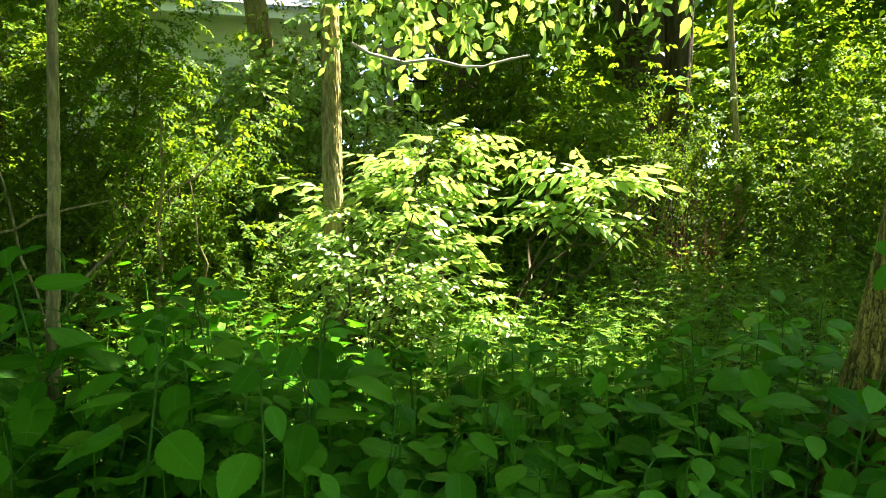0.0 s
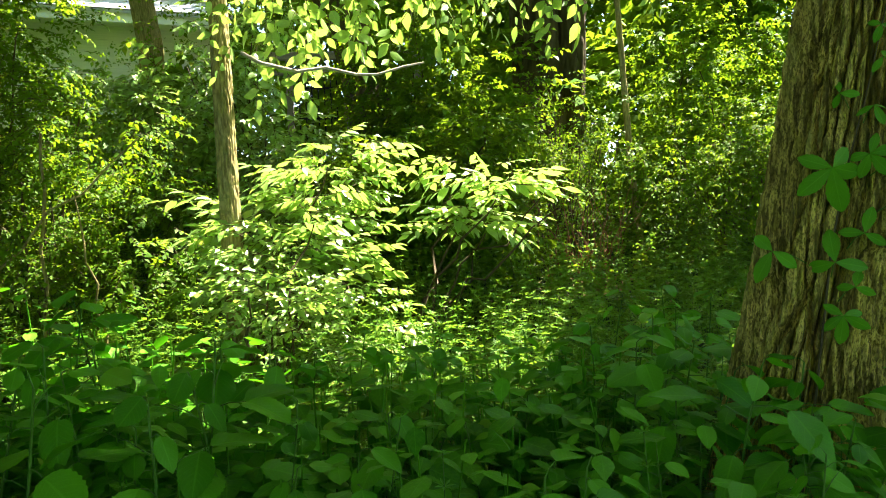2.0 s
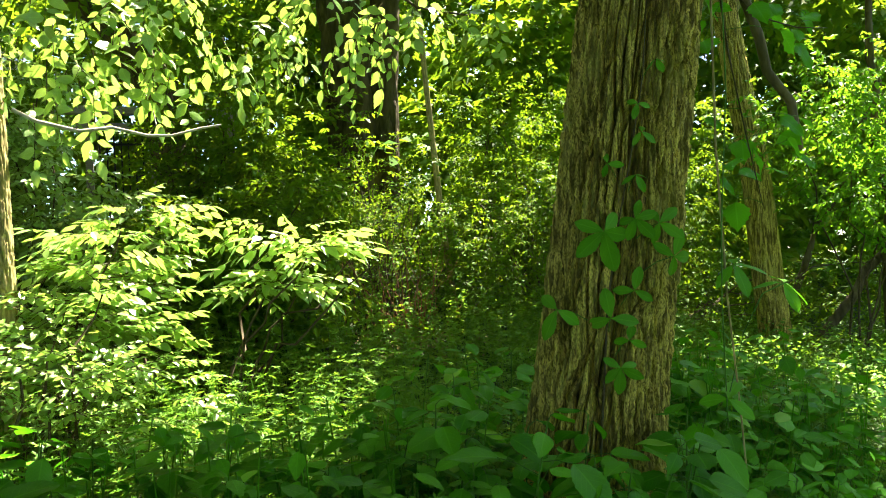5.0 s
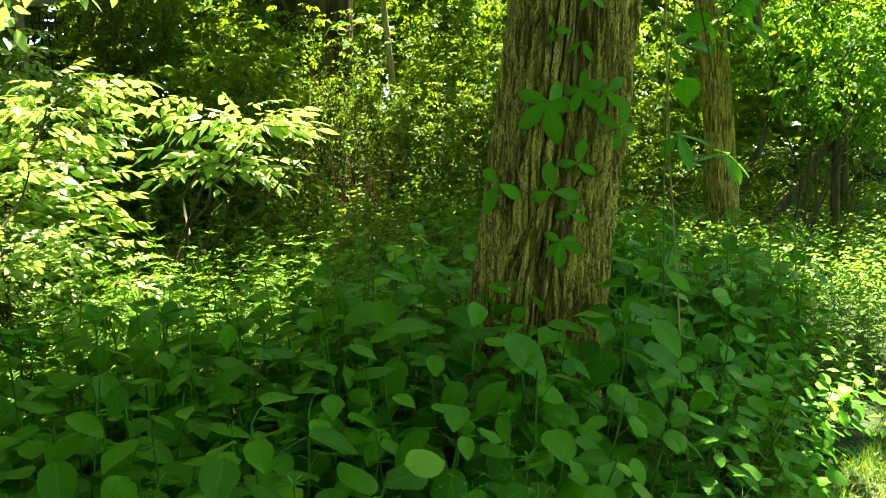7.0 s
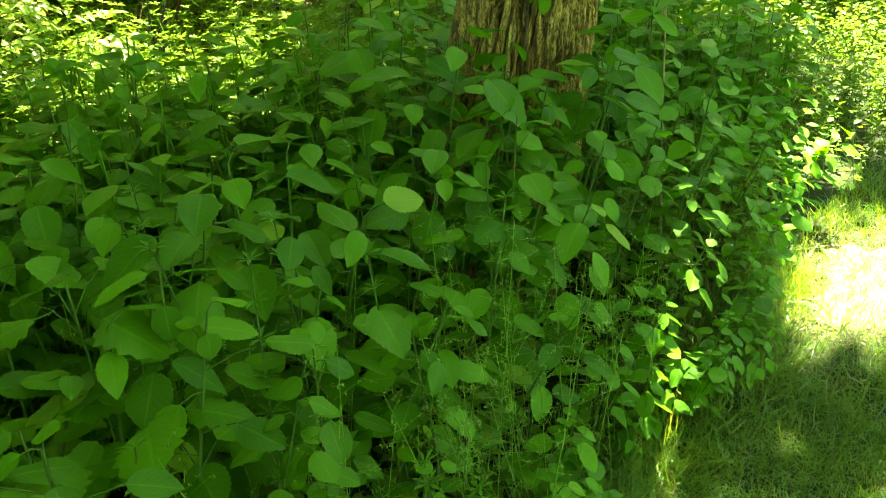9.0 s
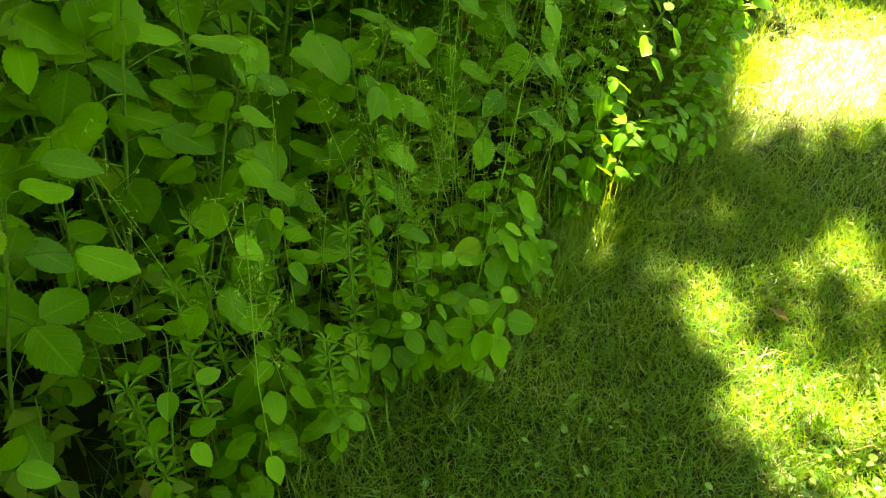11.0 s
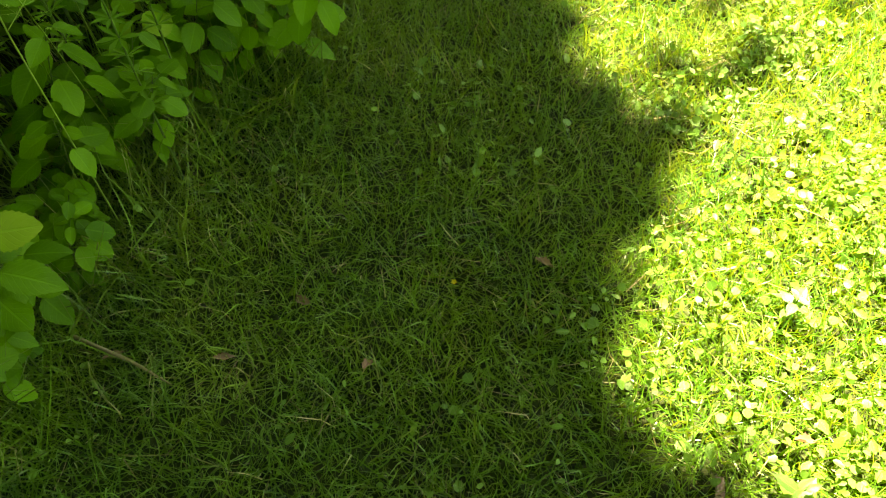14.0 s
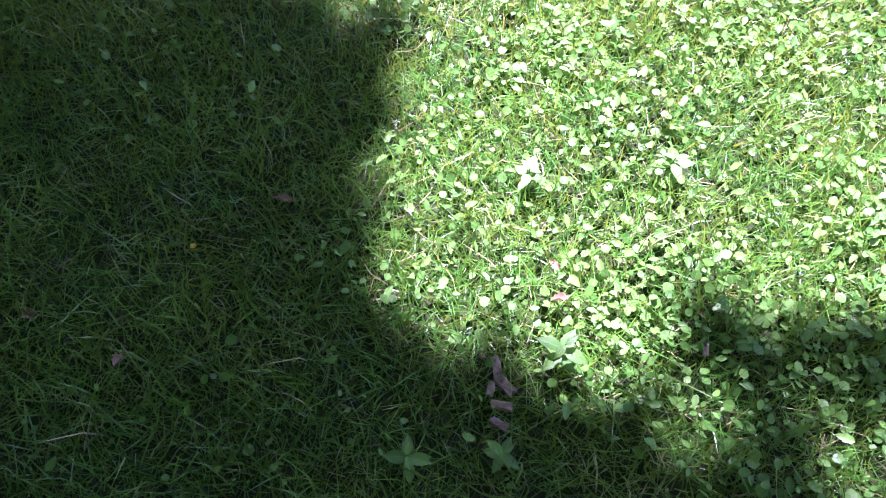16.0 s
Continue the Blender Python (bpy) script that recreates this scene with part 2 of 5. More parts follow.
def flaky_bark(name, dark, light, mossy, scale):
    """Old bark: streaked along the trunk, broken across into small rough flakes."""
    m, nodes, links = mat(name)
    bsdf = nodes["Principled BSDF"]
    streak = noise_at(nodes, links, scale, 6, stretch=(1, 1, .1))
    flake = noise_at(nodes, links, scale * 3.2, 5, stretch=(1, 1, .45))
    broad = noise_at(nodes, links, scale * .12, 3, stretch=(1, 1, .4))
    tone = maths(nodes, links, "MULTIPLY", span(nodes, links, streak, .38, .6, .12, 1), span(nodes, links, flake, .36, .56, .3, 1))
    base = mixed(nodes, links, tone, dark, light)
    base = mixed(nodes, links, maths(nodes, links, "MULTIPLY", span(nodes, links, broad, .5, .68), .6), base, mossy)
    links.new(base, bsdf.inputs["Base Color"])
    bsdf.inputs["Roughness"].default_value, bsdf.inputs["Specular IOR Level"].default_value = .85, .15
    last = None
    for value, deep in ((streak, .012), (flake, .009)):
        bm = nodes.new("ShaderNodeBump")
        bm.inputs["Strength"].default_value, bm.inputs["Distance"].default_value = 1.0, deep
        links.new(value, bm.inputs["Height"])
        if last:
            links.new(last, bm.inputs["Normal"])
        last = bm.outputs[0]
    links.new(last, bsdf.inputs["Normal"])
    return m


M_BARK = flaky_bark("furrowed_bark", (.07, .054, .015), (.72, .57, .14), (.34, .31, .08), 52)
M_BARK_THIN = rough_material("smooth_bark", (.14, .115, .045), (.50, .42, .18), 60, stretch=(1, 1, .18), bump=1.0, deep=.006, third=(.24, .23, .09))
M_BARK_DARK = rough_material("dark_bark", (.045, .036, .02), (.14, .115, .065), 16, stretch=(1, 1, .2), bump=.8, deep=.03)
M_TWIG = rough_material("twig_bark", (.05, .04, .022), (.11, .085, .05), 60, bump=.4, deep=.003)
M_BROWN = rough_material("dead_stem", (.16, .075, .035), (.30, .16, .08), 60, bump=.4, deep=.003)
M_DEADWOOD = rough_material("bleached_twig", (.38, .33, .26), (.62, .56, .46), 50, bump=.4, deep=.003)
M_WALL = rough_material("pale_siding", (.62, .66, .60), (.74, .77, .70), 5, stretch=(.3, .3, 8), rough=.6, bump=.05, deep=.004)
M_TRIM = rough_material("white_trim", (.74, .74, .72), (.82, .82, .80), 9, rough=.5, bump=.05, deep=.002)
M_ROOF = rough_material("grey_shingles", (.40, .42, .46), (.54, .56, .60), 30, rough=.75, bump=.6, deep=.01)
M_GREYWOOD = rough_material("weathered_wood", (.16, .145, .125), (.30, .28, .25), 30, stretch=(1, 6, 6), bump=.4, deep=.004)
M_BLACK = rough_material("black_metal", (.012, .012, .013), (.025, .025, .026), 40, rough=.45, bump=.1, deep=.001)


# ---------- mesh helpers ----------
def quads(name, V, F, *rest, smooth=True):
    """A mesh from arrays: V places, F faces of one size, UV a pair for each place (or none), and the material."""
    UV, material = rest if len(rest) == 2 else (None, rest[0])
    me = bpy.data.meshes.new(name)
    V, F = np.asarray(V, np.float32), np.asarray(F, np.int32)
    n, k = F.shape
    me.vertices.add(len(V))
    me.vertices.foreach_set("co", V.ravel())
    me.loops.add(n * k)
    me.loops.foreach_set("vertex_index", F.ravel())
    me.polygons.add(n)
    me.polygons.foreach_set("loop_start", np.arange(0, n * k, k, dtype=np.int32))
    me.polygons.foreach_set("loop_total", np.full(n, k, np.int32))
    me.polygons.foreach_set("use_smooth", np.full(n, smooth, bool))
    if UV is not None:
        layer = me.uv_layers.new(name="UVMap")
        layer.data.foreach_set("uv", np.asarray(UV, np.float32)[F.ravel()].ravel())
    me.update(calc_edges=True)
    me.validate()
    me.materials.append(material)
    return me


def part(name, me, parent, label="", m=None, kind=""):
    ob = new(name, me)
    ob.parent = parent
    if m is not None:
        ob.matrix_basis = m
    return tagged(ob, label, kind=kind)


def thing(name, label, category, m=None, group="", kind=""):
    ob = new(name)
    ob.empty_display_size = .05
    if m is not None:
        ob.matrix_basis = m
    return tagged(ob, label, category, group, kind)


def join(pieces):
    """Arrays (V, F, UV) joined into one."""
    Vs, Fs, Us, at = [], [], [], 0
    for V, F, U in pieces:
        Vs.append(V), Fs.append(F + at), Us.append(U)
        at += len(V)
    return np.concatenate(Vs), np.concatenate(Fs), np.concatenate(Us)


def leaf(length, width, rows=6, cols=2, tooth=0.0, fold=.12, droop=.15, belly=.42, wave=0.0, seed=0, full=2.2):
    """A leaf blade from its foot along +Y, face up: V, F, UV."""
    rng = np.random.default_rng(seed)
    t = np.linspace(0, 1, rows + 1)
    a = belly * full
    w = (t ** a) * ((1 - t) ** (full - a))
    w = w / w.max() * width / 2
    w[0], w[-1] = width * .015, width * .01
    s = np.linspace(-1, 1, 2 * cols + 1)
    side = np.where(np.arange(rows + 1) % 2 == 1, 1.0, 1 - tooth)
    X = np.outer(w, s) * np.where(np.abs(s)[None, :] > .99, side[:, None], 1)
    Y = np.repeat((t * length)[:, None], len(s), 1) + (np.abs(s)[None, :] > .99) * tooth * length * .12
    Z = np.abs(X) * fold * 2 - droop * length * (t ** 1.8)[:, None] - (X / width) ** 2 * width * .35
    if wave:
        Z = Z + wave * width * np.sin(t * 9 + rng.uniform(0, 6))[:, None] * s[None, :] * np.abs(s)[None, :]
    V = np.stack([X, Y, Z], -1).reshape(-1, 3)
    U = np.stack([np.repeat(t[:, None], len(s), 1), np.repeat((s * .5 + .5)[None, :], rows + 1, 0)], -1).reshape(-1, 2)
    c = len(s)
    i, j = np.meshgrid(np.arange(rows), np.arange(c - 1), indexing="ij")
    b = (i * c + j).ravel()
    F = np.stack([b, b + 1, b + c + 1, b + c], 1)
    return V, F, U


def tube(points, radii, sides=6, bend=None):
    """A round rod along points: V, F, UV."""
    P, R = np.asarray(points, float), np.broadcast_to(np.asarray(radii, float), len(points))
    T = np.gradient(P, axis=0)
    T /= np.linalg.norm(T, axis=1, keepdims=True) + 1e-9
    ref = np.where(np.abs(T[:, 2:3]) > .9, np.array([[1.0, 0, 0]]), np.array([[0, 0, 1.0]]))
    A = np.cross(T, ref)
    A /= np.linalg.norm(A, axis=1, keepdims=True) + 1e-9
    B = np.cross(T, A)
    th = np.linspace(0, 2 * np.pi, sides, endpoint=False)
    V = P[:, None] + R[:, None, None] * (A[:, None] * np.cos(th)[None, :, None] + B[:, None] * np.sin(th)[None, :, None])
    n = len(P)
    i, j = np.meshgrid(np.arange(n - 1), np.arange(sides), indexing="ij")
    k = (j + 1) % sides
    F = np.stack([i * sides + j, i * sides + k, (i + 1) * sides + k, (i + 1) * sides + j], -1).reshape(-1, 4)
    V = V.reshape(-1, 3)
    return V, F, np.zeros((len(V), 2))


def turns(yaw, pitch, roll):
    """Turning matrices: about Z, then X, then Y of the piece."""
    cz, sz, cx, sx, cy, sy = np.cos(yaw), np.sin(yaw), np.cos(pitch), np.sin(pitch), np.cos(roll), np.sin(roll)
    o, l = np.zeros_like(cz), np.ones_like(cz)
    Z = np.stack([np.stack([cz, -sz, o], -1), np.stack([sz, cz, o], -1), np.stack([o, o, l], -1)], -2)
    X = np.stack([np.stack([l, o, o], -1), np.stack([o, cx, -sx], -1), np.stack([o, sx, cx], -1)], -2)
    Y = np.stack([np.stack([cy, o, sy], -1), np.stack([o, l, o], -1), np.stack([-sy, o, cy], -1)], -2)
    return Z @ X @ Y


def spread(template, pos, rot, size):
    """One template set down at many places: V, F, UV."""
    V, F, U = template
    pos = np.asarray(pos)
    n = len(pos)
    out = np.einsum("nij,vj->nvi", rot * np.asarray(size).reshape(-1, 1, 1), V) + pos[:, None]
    faces = F[None] + (np.arange(n) * len(V))[:, None, None]
    return out.reshape(-1, 3), faces.reshape(-1, F.shape[1]), np.tile(U, (n, 1))


def kite(length, width, fold=.2, droop=.15, belly=.4):
    """A plain small leaf of two folded halves."""
    l, w = length, width / 2
    V = np.array([(0, 0, 0), (w, l * belly, w * fold * 2 - .02 * l), (w * .72, l * .72, w * fold - droop * l * .5), (0, l, -droop * l), (-w * .72, l * .72, w * fold - droop * l * .5), (-w, l * belly, w * fold * 2 - .02 * l)])
    U = np.array([(0, .5), (belly, 1), (.72, .9), (1, .5), (.72, .1), (belly, 0)])
    return V, np.array([(0, 1, 2, 3), (0, 3, 4, 5)]), U


def sliver(length, width, droop=.15, belly=.45):
    """The plainest leaf, one bent face."""
    l, w = length, width / 2
    return np.array([(0, 0, 0), (w, l * belly, w * .3), (0, l, -droop * l), (-w, l * belly, w * .3)]), np.array([(0, 1, 2, 3)]), np.array([(0, .5), (belly, 1), (1, .5), (belly, 0)])


def spray(blade, twig, count, seed, flat=.3, whorl=False, thick=.0015):
    """A leafy shoot along +Y: a twig with leaves on both sides. Returns twig and leaves apart."""
    rng = np.random.default_rng(seed)
    t = np.linspace(.12, 1, count)
    pos = np.stack([rng.normal(0, .01, count) * twig, t * twig, -twig * .12 * t ** 2], 1)
    side = np.where(np.arange(count) % 2 == 0, 1, -1)
    yaw = -side * rng.uniform(.7, 1.25, count)
    yaw[-1] = rng.normal(0, .2)
    pitch = rng.normal(-.2, flat, count)
    roll = rng.normal(0, flat, count)
    leaves = spread(blade, pos, turns(yaw, pitch, roll), rng.uniform(.65, 1.1, count))
    stem = tube([(0, 0, 0), (0, twig * .5, -twig * .03), (0, twig, -twig * .12)], [thick * 1.6, thick * 1.2, thick * .6], 3)
    return leaves, stem


# ---------- ground ----------
EDGE = np.array([(-30, .1), (-3, .35), (-1.2, .45), (-.3, .6), (.08, .72), (.25, .95), (.46, 1.06), (.68, 1.1), (.9, 1.19), (1.23, 1.38), (1.55, 1.52), (1.98, 1.66), (2.2, 1.83), (2.75, 2.17), (3.4, 2.4), (4.2, 2.65), (6, 3.3), (10, 4.2), (30, 7)])


def edge_y(x):
    """Where the mown lawn ends and the wild growth begins."""
    return np.interp(x, EDGE[:, 0], EDGE[:, 1])


def ground_z(x, y):
    """The height of the ground: level lawn, then a bank that climbs to the houses."""
    x, y = np.asarray(x, float), np.asarray(y, float)
    rise = np.interp(y, [1.6, 4.5, 7.0, 10.0, 14.0, 40.0], [0, .48, 1.1, 2.0, 2.9, 3.6])
    ease = 1 - .65 * np.clip((x - 3) / 4, 0, 1)
    return rise * ease + .015 * np.sin(x * 2.3 + 1) * np.sin(y * 1.9)


def grid_axis():
    near = np.arange(-6, 16.01, .25)
    return np.concatenate([[-500, -200, -90, -50, -30, -20, -14, -10, -8], near, [18, 21, 25, 30, 40, 60, 100, 200, 500]])


gx, gy = np.meshgrid(grid_axis(), grid_axis(), indexing="ij")
gv = np.stack([gx, gy, ground_z(gx, gy)], -1).reshape(-1, 3)
na = len(grid_axis())
gi, gj = np.meshgrid(np.arange(na - 1), np.arange(na - 1), indexing="ij")
gb = (gi * na + gj).ravel()
ground = new("ground", quads("ground", gv, np.stack([gb, gb + na, gb + na + 1, gb + 1], 1), M_SOIL))
tagged(ground, "dark soil bank and mown lawn under growth", "ground", kind="structure")


def on_ground(p):
    return np.column_stack([p[:, 0], p[:, 1], ground_z(p[:, 0], p[:, 1])])


# ---------- trunks ----------
def value_noise(u, v, nu, seed):
    """Smooth noise, -1 to 1, that closes round nu cells in u."""
    rng = np.random.default_rng(seed)
    table = rng.uniform(-1, 1, (nu, 256))
    iu, iv = np.floor(u).astype(int), np.floor(v).astype(int)
    fu, fv = u - iu, v - iv
    fu, fv = fu * fu * (3 - 2 * fu), fv * fv * (3 - 2 * fv)
    g = lambda a, b: table[a % nu, b % 256]
    return (g(iu, iv) * (1 - fu) + g(iu + 1, iv) * fu) * (1 - fv) + (g(iu, iv + 1) * (1 - fu) + g(iu + 1, iv + 1) * fu) * fv


def plates(u, v, nu, seed):
    """Long bark plates, closed round nu cells in u: how far each place lies from the nearest furrow, and a number for its plate."""
    rng = np.random.default_rng(seed)
    ju, jv, tone = rng.uniform(.1, .9, (nu, 256)), rng.uniform(0, 1, (nu, 256)), rng.uniform(0, 1, (nu, 256))
    iu, iv = np.floor(u).astype(int), np.floor(v).astype(int)
    first, second, own = np.full(u.shape, 9.0), np.full(u.shape, 9.0), np.zeros(u.shape)
    for a in (-1, 0, 1):
        for b in (-1, 0, 1):
            k = ((iu + a) % nu, (iv + b) % 256)
            d = np.hypot(iu + a + ju[k] - u, iv + b + jv[k] - v)
            near = d < first
            second = np.where(near, first, np.minimum(second, d))
            own = np.where(near, tone[k], own)
            first = np.where(near, d, first)
    return second - first, own


def bark_trunk(axis, radii, around, along, cell, depth, long=4.5, seed=0, fold=None, plated=False):
    """A trunk along axis with furrowed bark: ridges that run up, split and meet. V, F, UV."""
    axis, radii = np.asarray(axis, float), np.asarray(radii, float)
    t0 = np.concatenate([[0], np.cumsum(np.linalg.norm(np.diff(axis, axis=0), axis=1))])
    t = np.linspace(0, t0[-1], along)
    C = np.stack([np.interp(t, t0, axis[:, i]) for i in range(3)], 1)
    R = np.interp(t, t0, radii)
    nu = 2 * max(4, int(np.pi * R.mean() / cell))
    th = np.linspace(0, 2 * np.pi, around, endpoint=False)
    U, T = np.meshgrid(th / (2 * np.pi) * nu, t / (cell * long), indexing="xy")
    warp = value_noise(U * .5, T * 1.3, max(1, nu // 2), seed + 1) * .28
    jag = value_noise(U * 2, T * 14, nu * 2, seed + 6) * .10 + value_noise(U * 3, T * 30, nu * 3, seed + 7) * .06
    n1 = value_noise(U + warp + jag, T, nu, seed + 2)
    n2 = value_noise(U * 2 + warp + jag, T * 2.2, nu * 2, seed + 3)
    n3 = value_noise(U * 3, T * 22, nu * 3, seed + 4)
    n4 = value_noise(U * 5, T * 5, nu * 5, seed + 5)
    ridge = np.clip(np.abs(n1) / .24, 0, 1)
    ridge = ridge * ridge * (3 - 2 * ridge)
    small = np.clip(np.abs(n2) / .3, 0, 1) ** .7
    h = depth * (ridge * .74 + small * .26 * ridge + n3 * .06 + n4 * .07 - .75)
    if plated:
        gap, own = plates(U + warp + jag * .8, T + value_noise(U * 2, T * 3, nu * 2, seed + 8) * .1, nu, seed + 9)
        top = np.clip(gap / .25, 0, 1)
        top = top * top * (3 - 2 * top)
        fine, _ = plates(U * 2.0 + warp + jag * 1.5, T * 2.6, nu * 2, seed + 10)
        fine = np.clip(fine / .22, 0, 1)
        h = depth * (top * (.62 + .16 * own + .22 * fine) + n3 * .07 + n4 * .08 - .75)
    lump = 1 + .05 * np.sin(th * 3 + seed)[None, :] + .03 * np.sin(th * 5 + 1)[None, :]
    if fold is not None:  # a deep fold that parts the trunk in two lobes
        off = (th - fold + np.pi) % (2 * np.pi) - np.pi
        lump = lump - .17 * np.exp(-(off / .2) ** 2)[None, :] + .05 * np.exp(-((off - .6) / .35) ** 2)[None, :]
    rad = R[:, None] * lump + h
    V = np.stack([C[:, None, 0] + rad * np.cos(th), C[:, None, 1] + rad * np.sin(th), np.repeat(C[:, 2:3], around, 1)], -1).reshape(-1, 3)
    i, j = np.meshgrid(np.arange(along - 1), np.arange(around), indexing="ij")
    k = (j + 1) % around
    F = np.stack([i * around + j, i * around + k, (i + 1) * around + k, (i + 1) * around + j], -1).reshape(-1, 4)
    return V, F, np.zeros((len(V), 2))


def limb(start, end, r0, r1, seed, sag=.1, n=9, stray=.03):
    rng = np.random.default_rng(seed)
    s, e = np.asarray(start, float), np.asarray(end, float)
    t = np.linspace(0, 1, n)[:, None]
    p = s + (e - s) * t + rng.normal(0, stray, (n, 3)) * np.linalg.norm(e - s) * np.sin(t * np.pi)
    p[:, 2] += sag * np.sin(t[:, 0] * np.pi) * np.linalg.norm(e - s)
    return tube(p, np.linspace(r0, r1, n), 7)


def canopy(n, low, high, reach, seed, margin=.07, clumps=900):
    """Places for the leaves of an added roof of boughs that shades the plot reach = (x0, x1, y0, y1)."""
    rng = np.random.default_rng(seed)
    c = np.column_stack([rng.uniform(reach[0], reach[1], clumps), rng.uniform(reach[2], reach[3], clumps), rng.uniform(low, high, clumps)])
    c[:, :2] += c[:, 2:3] * SLIDE
    p = c[rng.integers(0, clumps, n)] + rng.normal(0, 1, (n, 3)) * (.34, .34, .16)
    # the rims of the gaps are ragged: leaves thin out towards them
    luck = rng.uniform(0, 1, n)
    flat = p[:, :2] - p[:, 2:3] * SLIDE
    for share, plot in THIN_PLOTS:
        keep = ~(in_plot(flat, plot) & (rng.uniform(0, 1, len(p)) < share))
        p, luck, flat = p[keep], luck[keep], flat[keep]
    return p[~(sun_gap(p, margin - .1) | (sun_gap(p, margin + .08) & (luck < .955)) | (sun_gap(p, margin + .16) & (luck < .9)))]


def random_turns(n, rng, tilt=.5):
    return turns(rng.uniform(0, 2 * np.pi, n), rng.normal(-.25, tilt, n), rng.normal(0, tilt, n))


BIG_AXIS = [(1.44, 2.63, -.1), (1.46, 2.62, .25), (1.52, 2.60, .6), (1.61, 2.56, 1.2), (1.71, 2.52, 1.8), (1.82, 2.44, 2.6), (1.95, 2.36, 3.4), (2.1, 2.3, 4.6), (2.25, 2.3, 8.6)]
BIG_R = [.345, .30, .272, .246, .232, .222, .215, .20, .16]
locust = thing("locust_tree", "large leaning tree with deeply furrowed brown-grey bark", "tree")
part("trunk", quads("trunk", *[a for a in bark_trunk(BIG_AXIS[:7], BIG_R[:7], 440, 560, .034, .072, long=14, seed=3, fold=radians(247), plated=True)][:2], M_BARK), locust, "deeply furrowed bark")
part("upper_trunk", quads("upper_trunk", *bark_trunk(BIG_AXIS[6:], BIG_R[6:], 60, 60, .07, .03, seed=5)[:2], M_BARK), locust)
for k, (e, r) in enumerate([((-1.0, 5.2, 9.3), .07), ((5.6, 5.0, 9.6), .08), ((2.2, 6.4, 9.9), .08), ((.8, 1.2, 9.2), .06), ((5.0, 1.2, 9.0), .06)]):
    part("limb", quads("limb", *limb((2.15, 2.3, 5.4 + .5 * k), e, r, .02, 20 + k)[:2], M_BARK), locust)
crown_leaf = sliver(.18, .12)
rng = np.random.default_rng(31)
# unseen leaf roof, added to block the sun except at the lit places
cp = np.concatenate([canopy(72000, 7.8, 10.2, (-6.5, 5.5, -5, 6.5), 32, .09), canopy(17000, 7.6, 9.2, (-.5, 3.0, -1.5, 3.2), 35, .085, 400)])
# more unseen leaves to the left and behind, added to deepen the shade
wide = np.concatenate([canopy(17000, 5.5, 8.5, (-12, -5.5, -9, 6.5), 36, .2, 500), canopy(12000, 5.5, 8.5, (-6.5, 1, -10, -5), 37, .2, 300)])
sizes = np.concatenate([rng.uniform(.8, 1.3, len(cp)), rng.uniform(1.8, 2.4, len(wide))])
cp = np.concatenate([cp, wide])
part("crown", quads("crown", *spread(crown_leaf, cp, random_turns(len(cp), rng), sizes), M_CANOPY), locust, "leaf roof added out of view to cast shade with sunlit gaps", kind="stuff")


# ---------- young trees and far trunks ----------
def young_tree(name, label, axis, r0, r1, material, sides=28, cell=.02, depth=.006, along=130, seed=0, plated=False):
    t = thing(name, label, "tree")
    part("trunk", quads("trunk", *bark_trunk(axis, np.linspace(r0, r1, len(axis)), sides, along, cell, depth, 11 if plated else 4.5, seed, plated=plated)[:2], material), t)
    return t


SAP_AXIS = [(-.70, 4.54, .3), (-.72, 4.53, .9), (-.74, 4.53, 1.35), (-.75, 4.52, 1.93), (-.765, 4.52, 2.91), (-.80, 4.5, 4.2), (-.86, 4.45, 6.2)]
sapling = young_tree("young_tree", "slim young tree with ridged grey-brown bark", SAP_AXIS, .068, .045, M_BARK_THIN, 72, .018, .016, 420, 8, True)
thin = young_tree("thin_tree", "thin pale straight sapling trunk among green herbs", [(-1.63, 3.0, .1), (-1.61, 2.98, 1.3), (-1.60, 2.98, 1.8), (-1.60, 2.98, 2.46), (-1.58, 2.97, 4.2)], .028, .017, M_BARK_THIN, 20, .015, .004, 200, 9)
right_sap = young_tree("slender_tree", "slender pole-like young tree at the wood edge", [(2.9, 7.32, .9), (2.86, 7.33, 1.3), (2.78, 7.36, 2.16), (2.70, 7.39, 3.77), (2.6, 7.45, 6.5)], .042, .025, M_BARK_THIN, 20, .02, .005, 90, 10)
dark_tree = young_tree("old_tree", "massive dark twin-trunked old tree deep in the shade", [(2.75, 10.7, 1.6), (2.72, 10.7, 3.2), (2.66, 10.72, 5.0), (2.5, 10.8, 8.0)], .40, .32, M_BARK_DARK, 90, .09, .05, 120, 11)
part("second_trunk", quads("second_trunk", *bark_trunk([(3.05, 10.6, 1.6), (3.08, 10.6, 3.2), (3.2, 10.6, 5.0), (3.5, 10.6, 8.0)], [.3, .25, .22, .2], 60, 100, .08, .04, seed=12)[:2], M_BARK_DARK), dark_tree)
crown_rng = np.random.default_rng(33)
# leaf roof added over the back of the wood to darken it
dp = canopy(37000, 6.5, 9.5, (-9, 12, 6.2, 15), 34, .15, clumps=700)
dp = dp[((dp[:, 1] < 9.5) | (dp[:, 2] > 7.2)) & ~((dp[:, 0] < 0) & (dp[:, 1] > 12))]
part("crown", quads("crown", *spread(crown_leaf, dp, random_turns(len(dp), crown_rng), crown_rng.uniform(.9, 1.5, len(dp))), M_CANOPY), dark_tree, "high spreading crown added to shade the wood", kind="stuff")
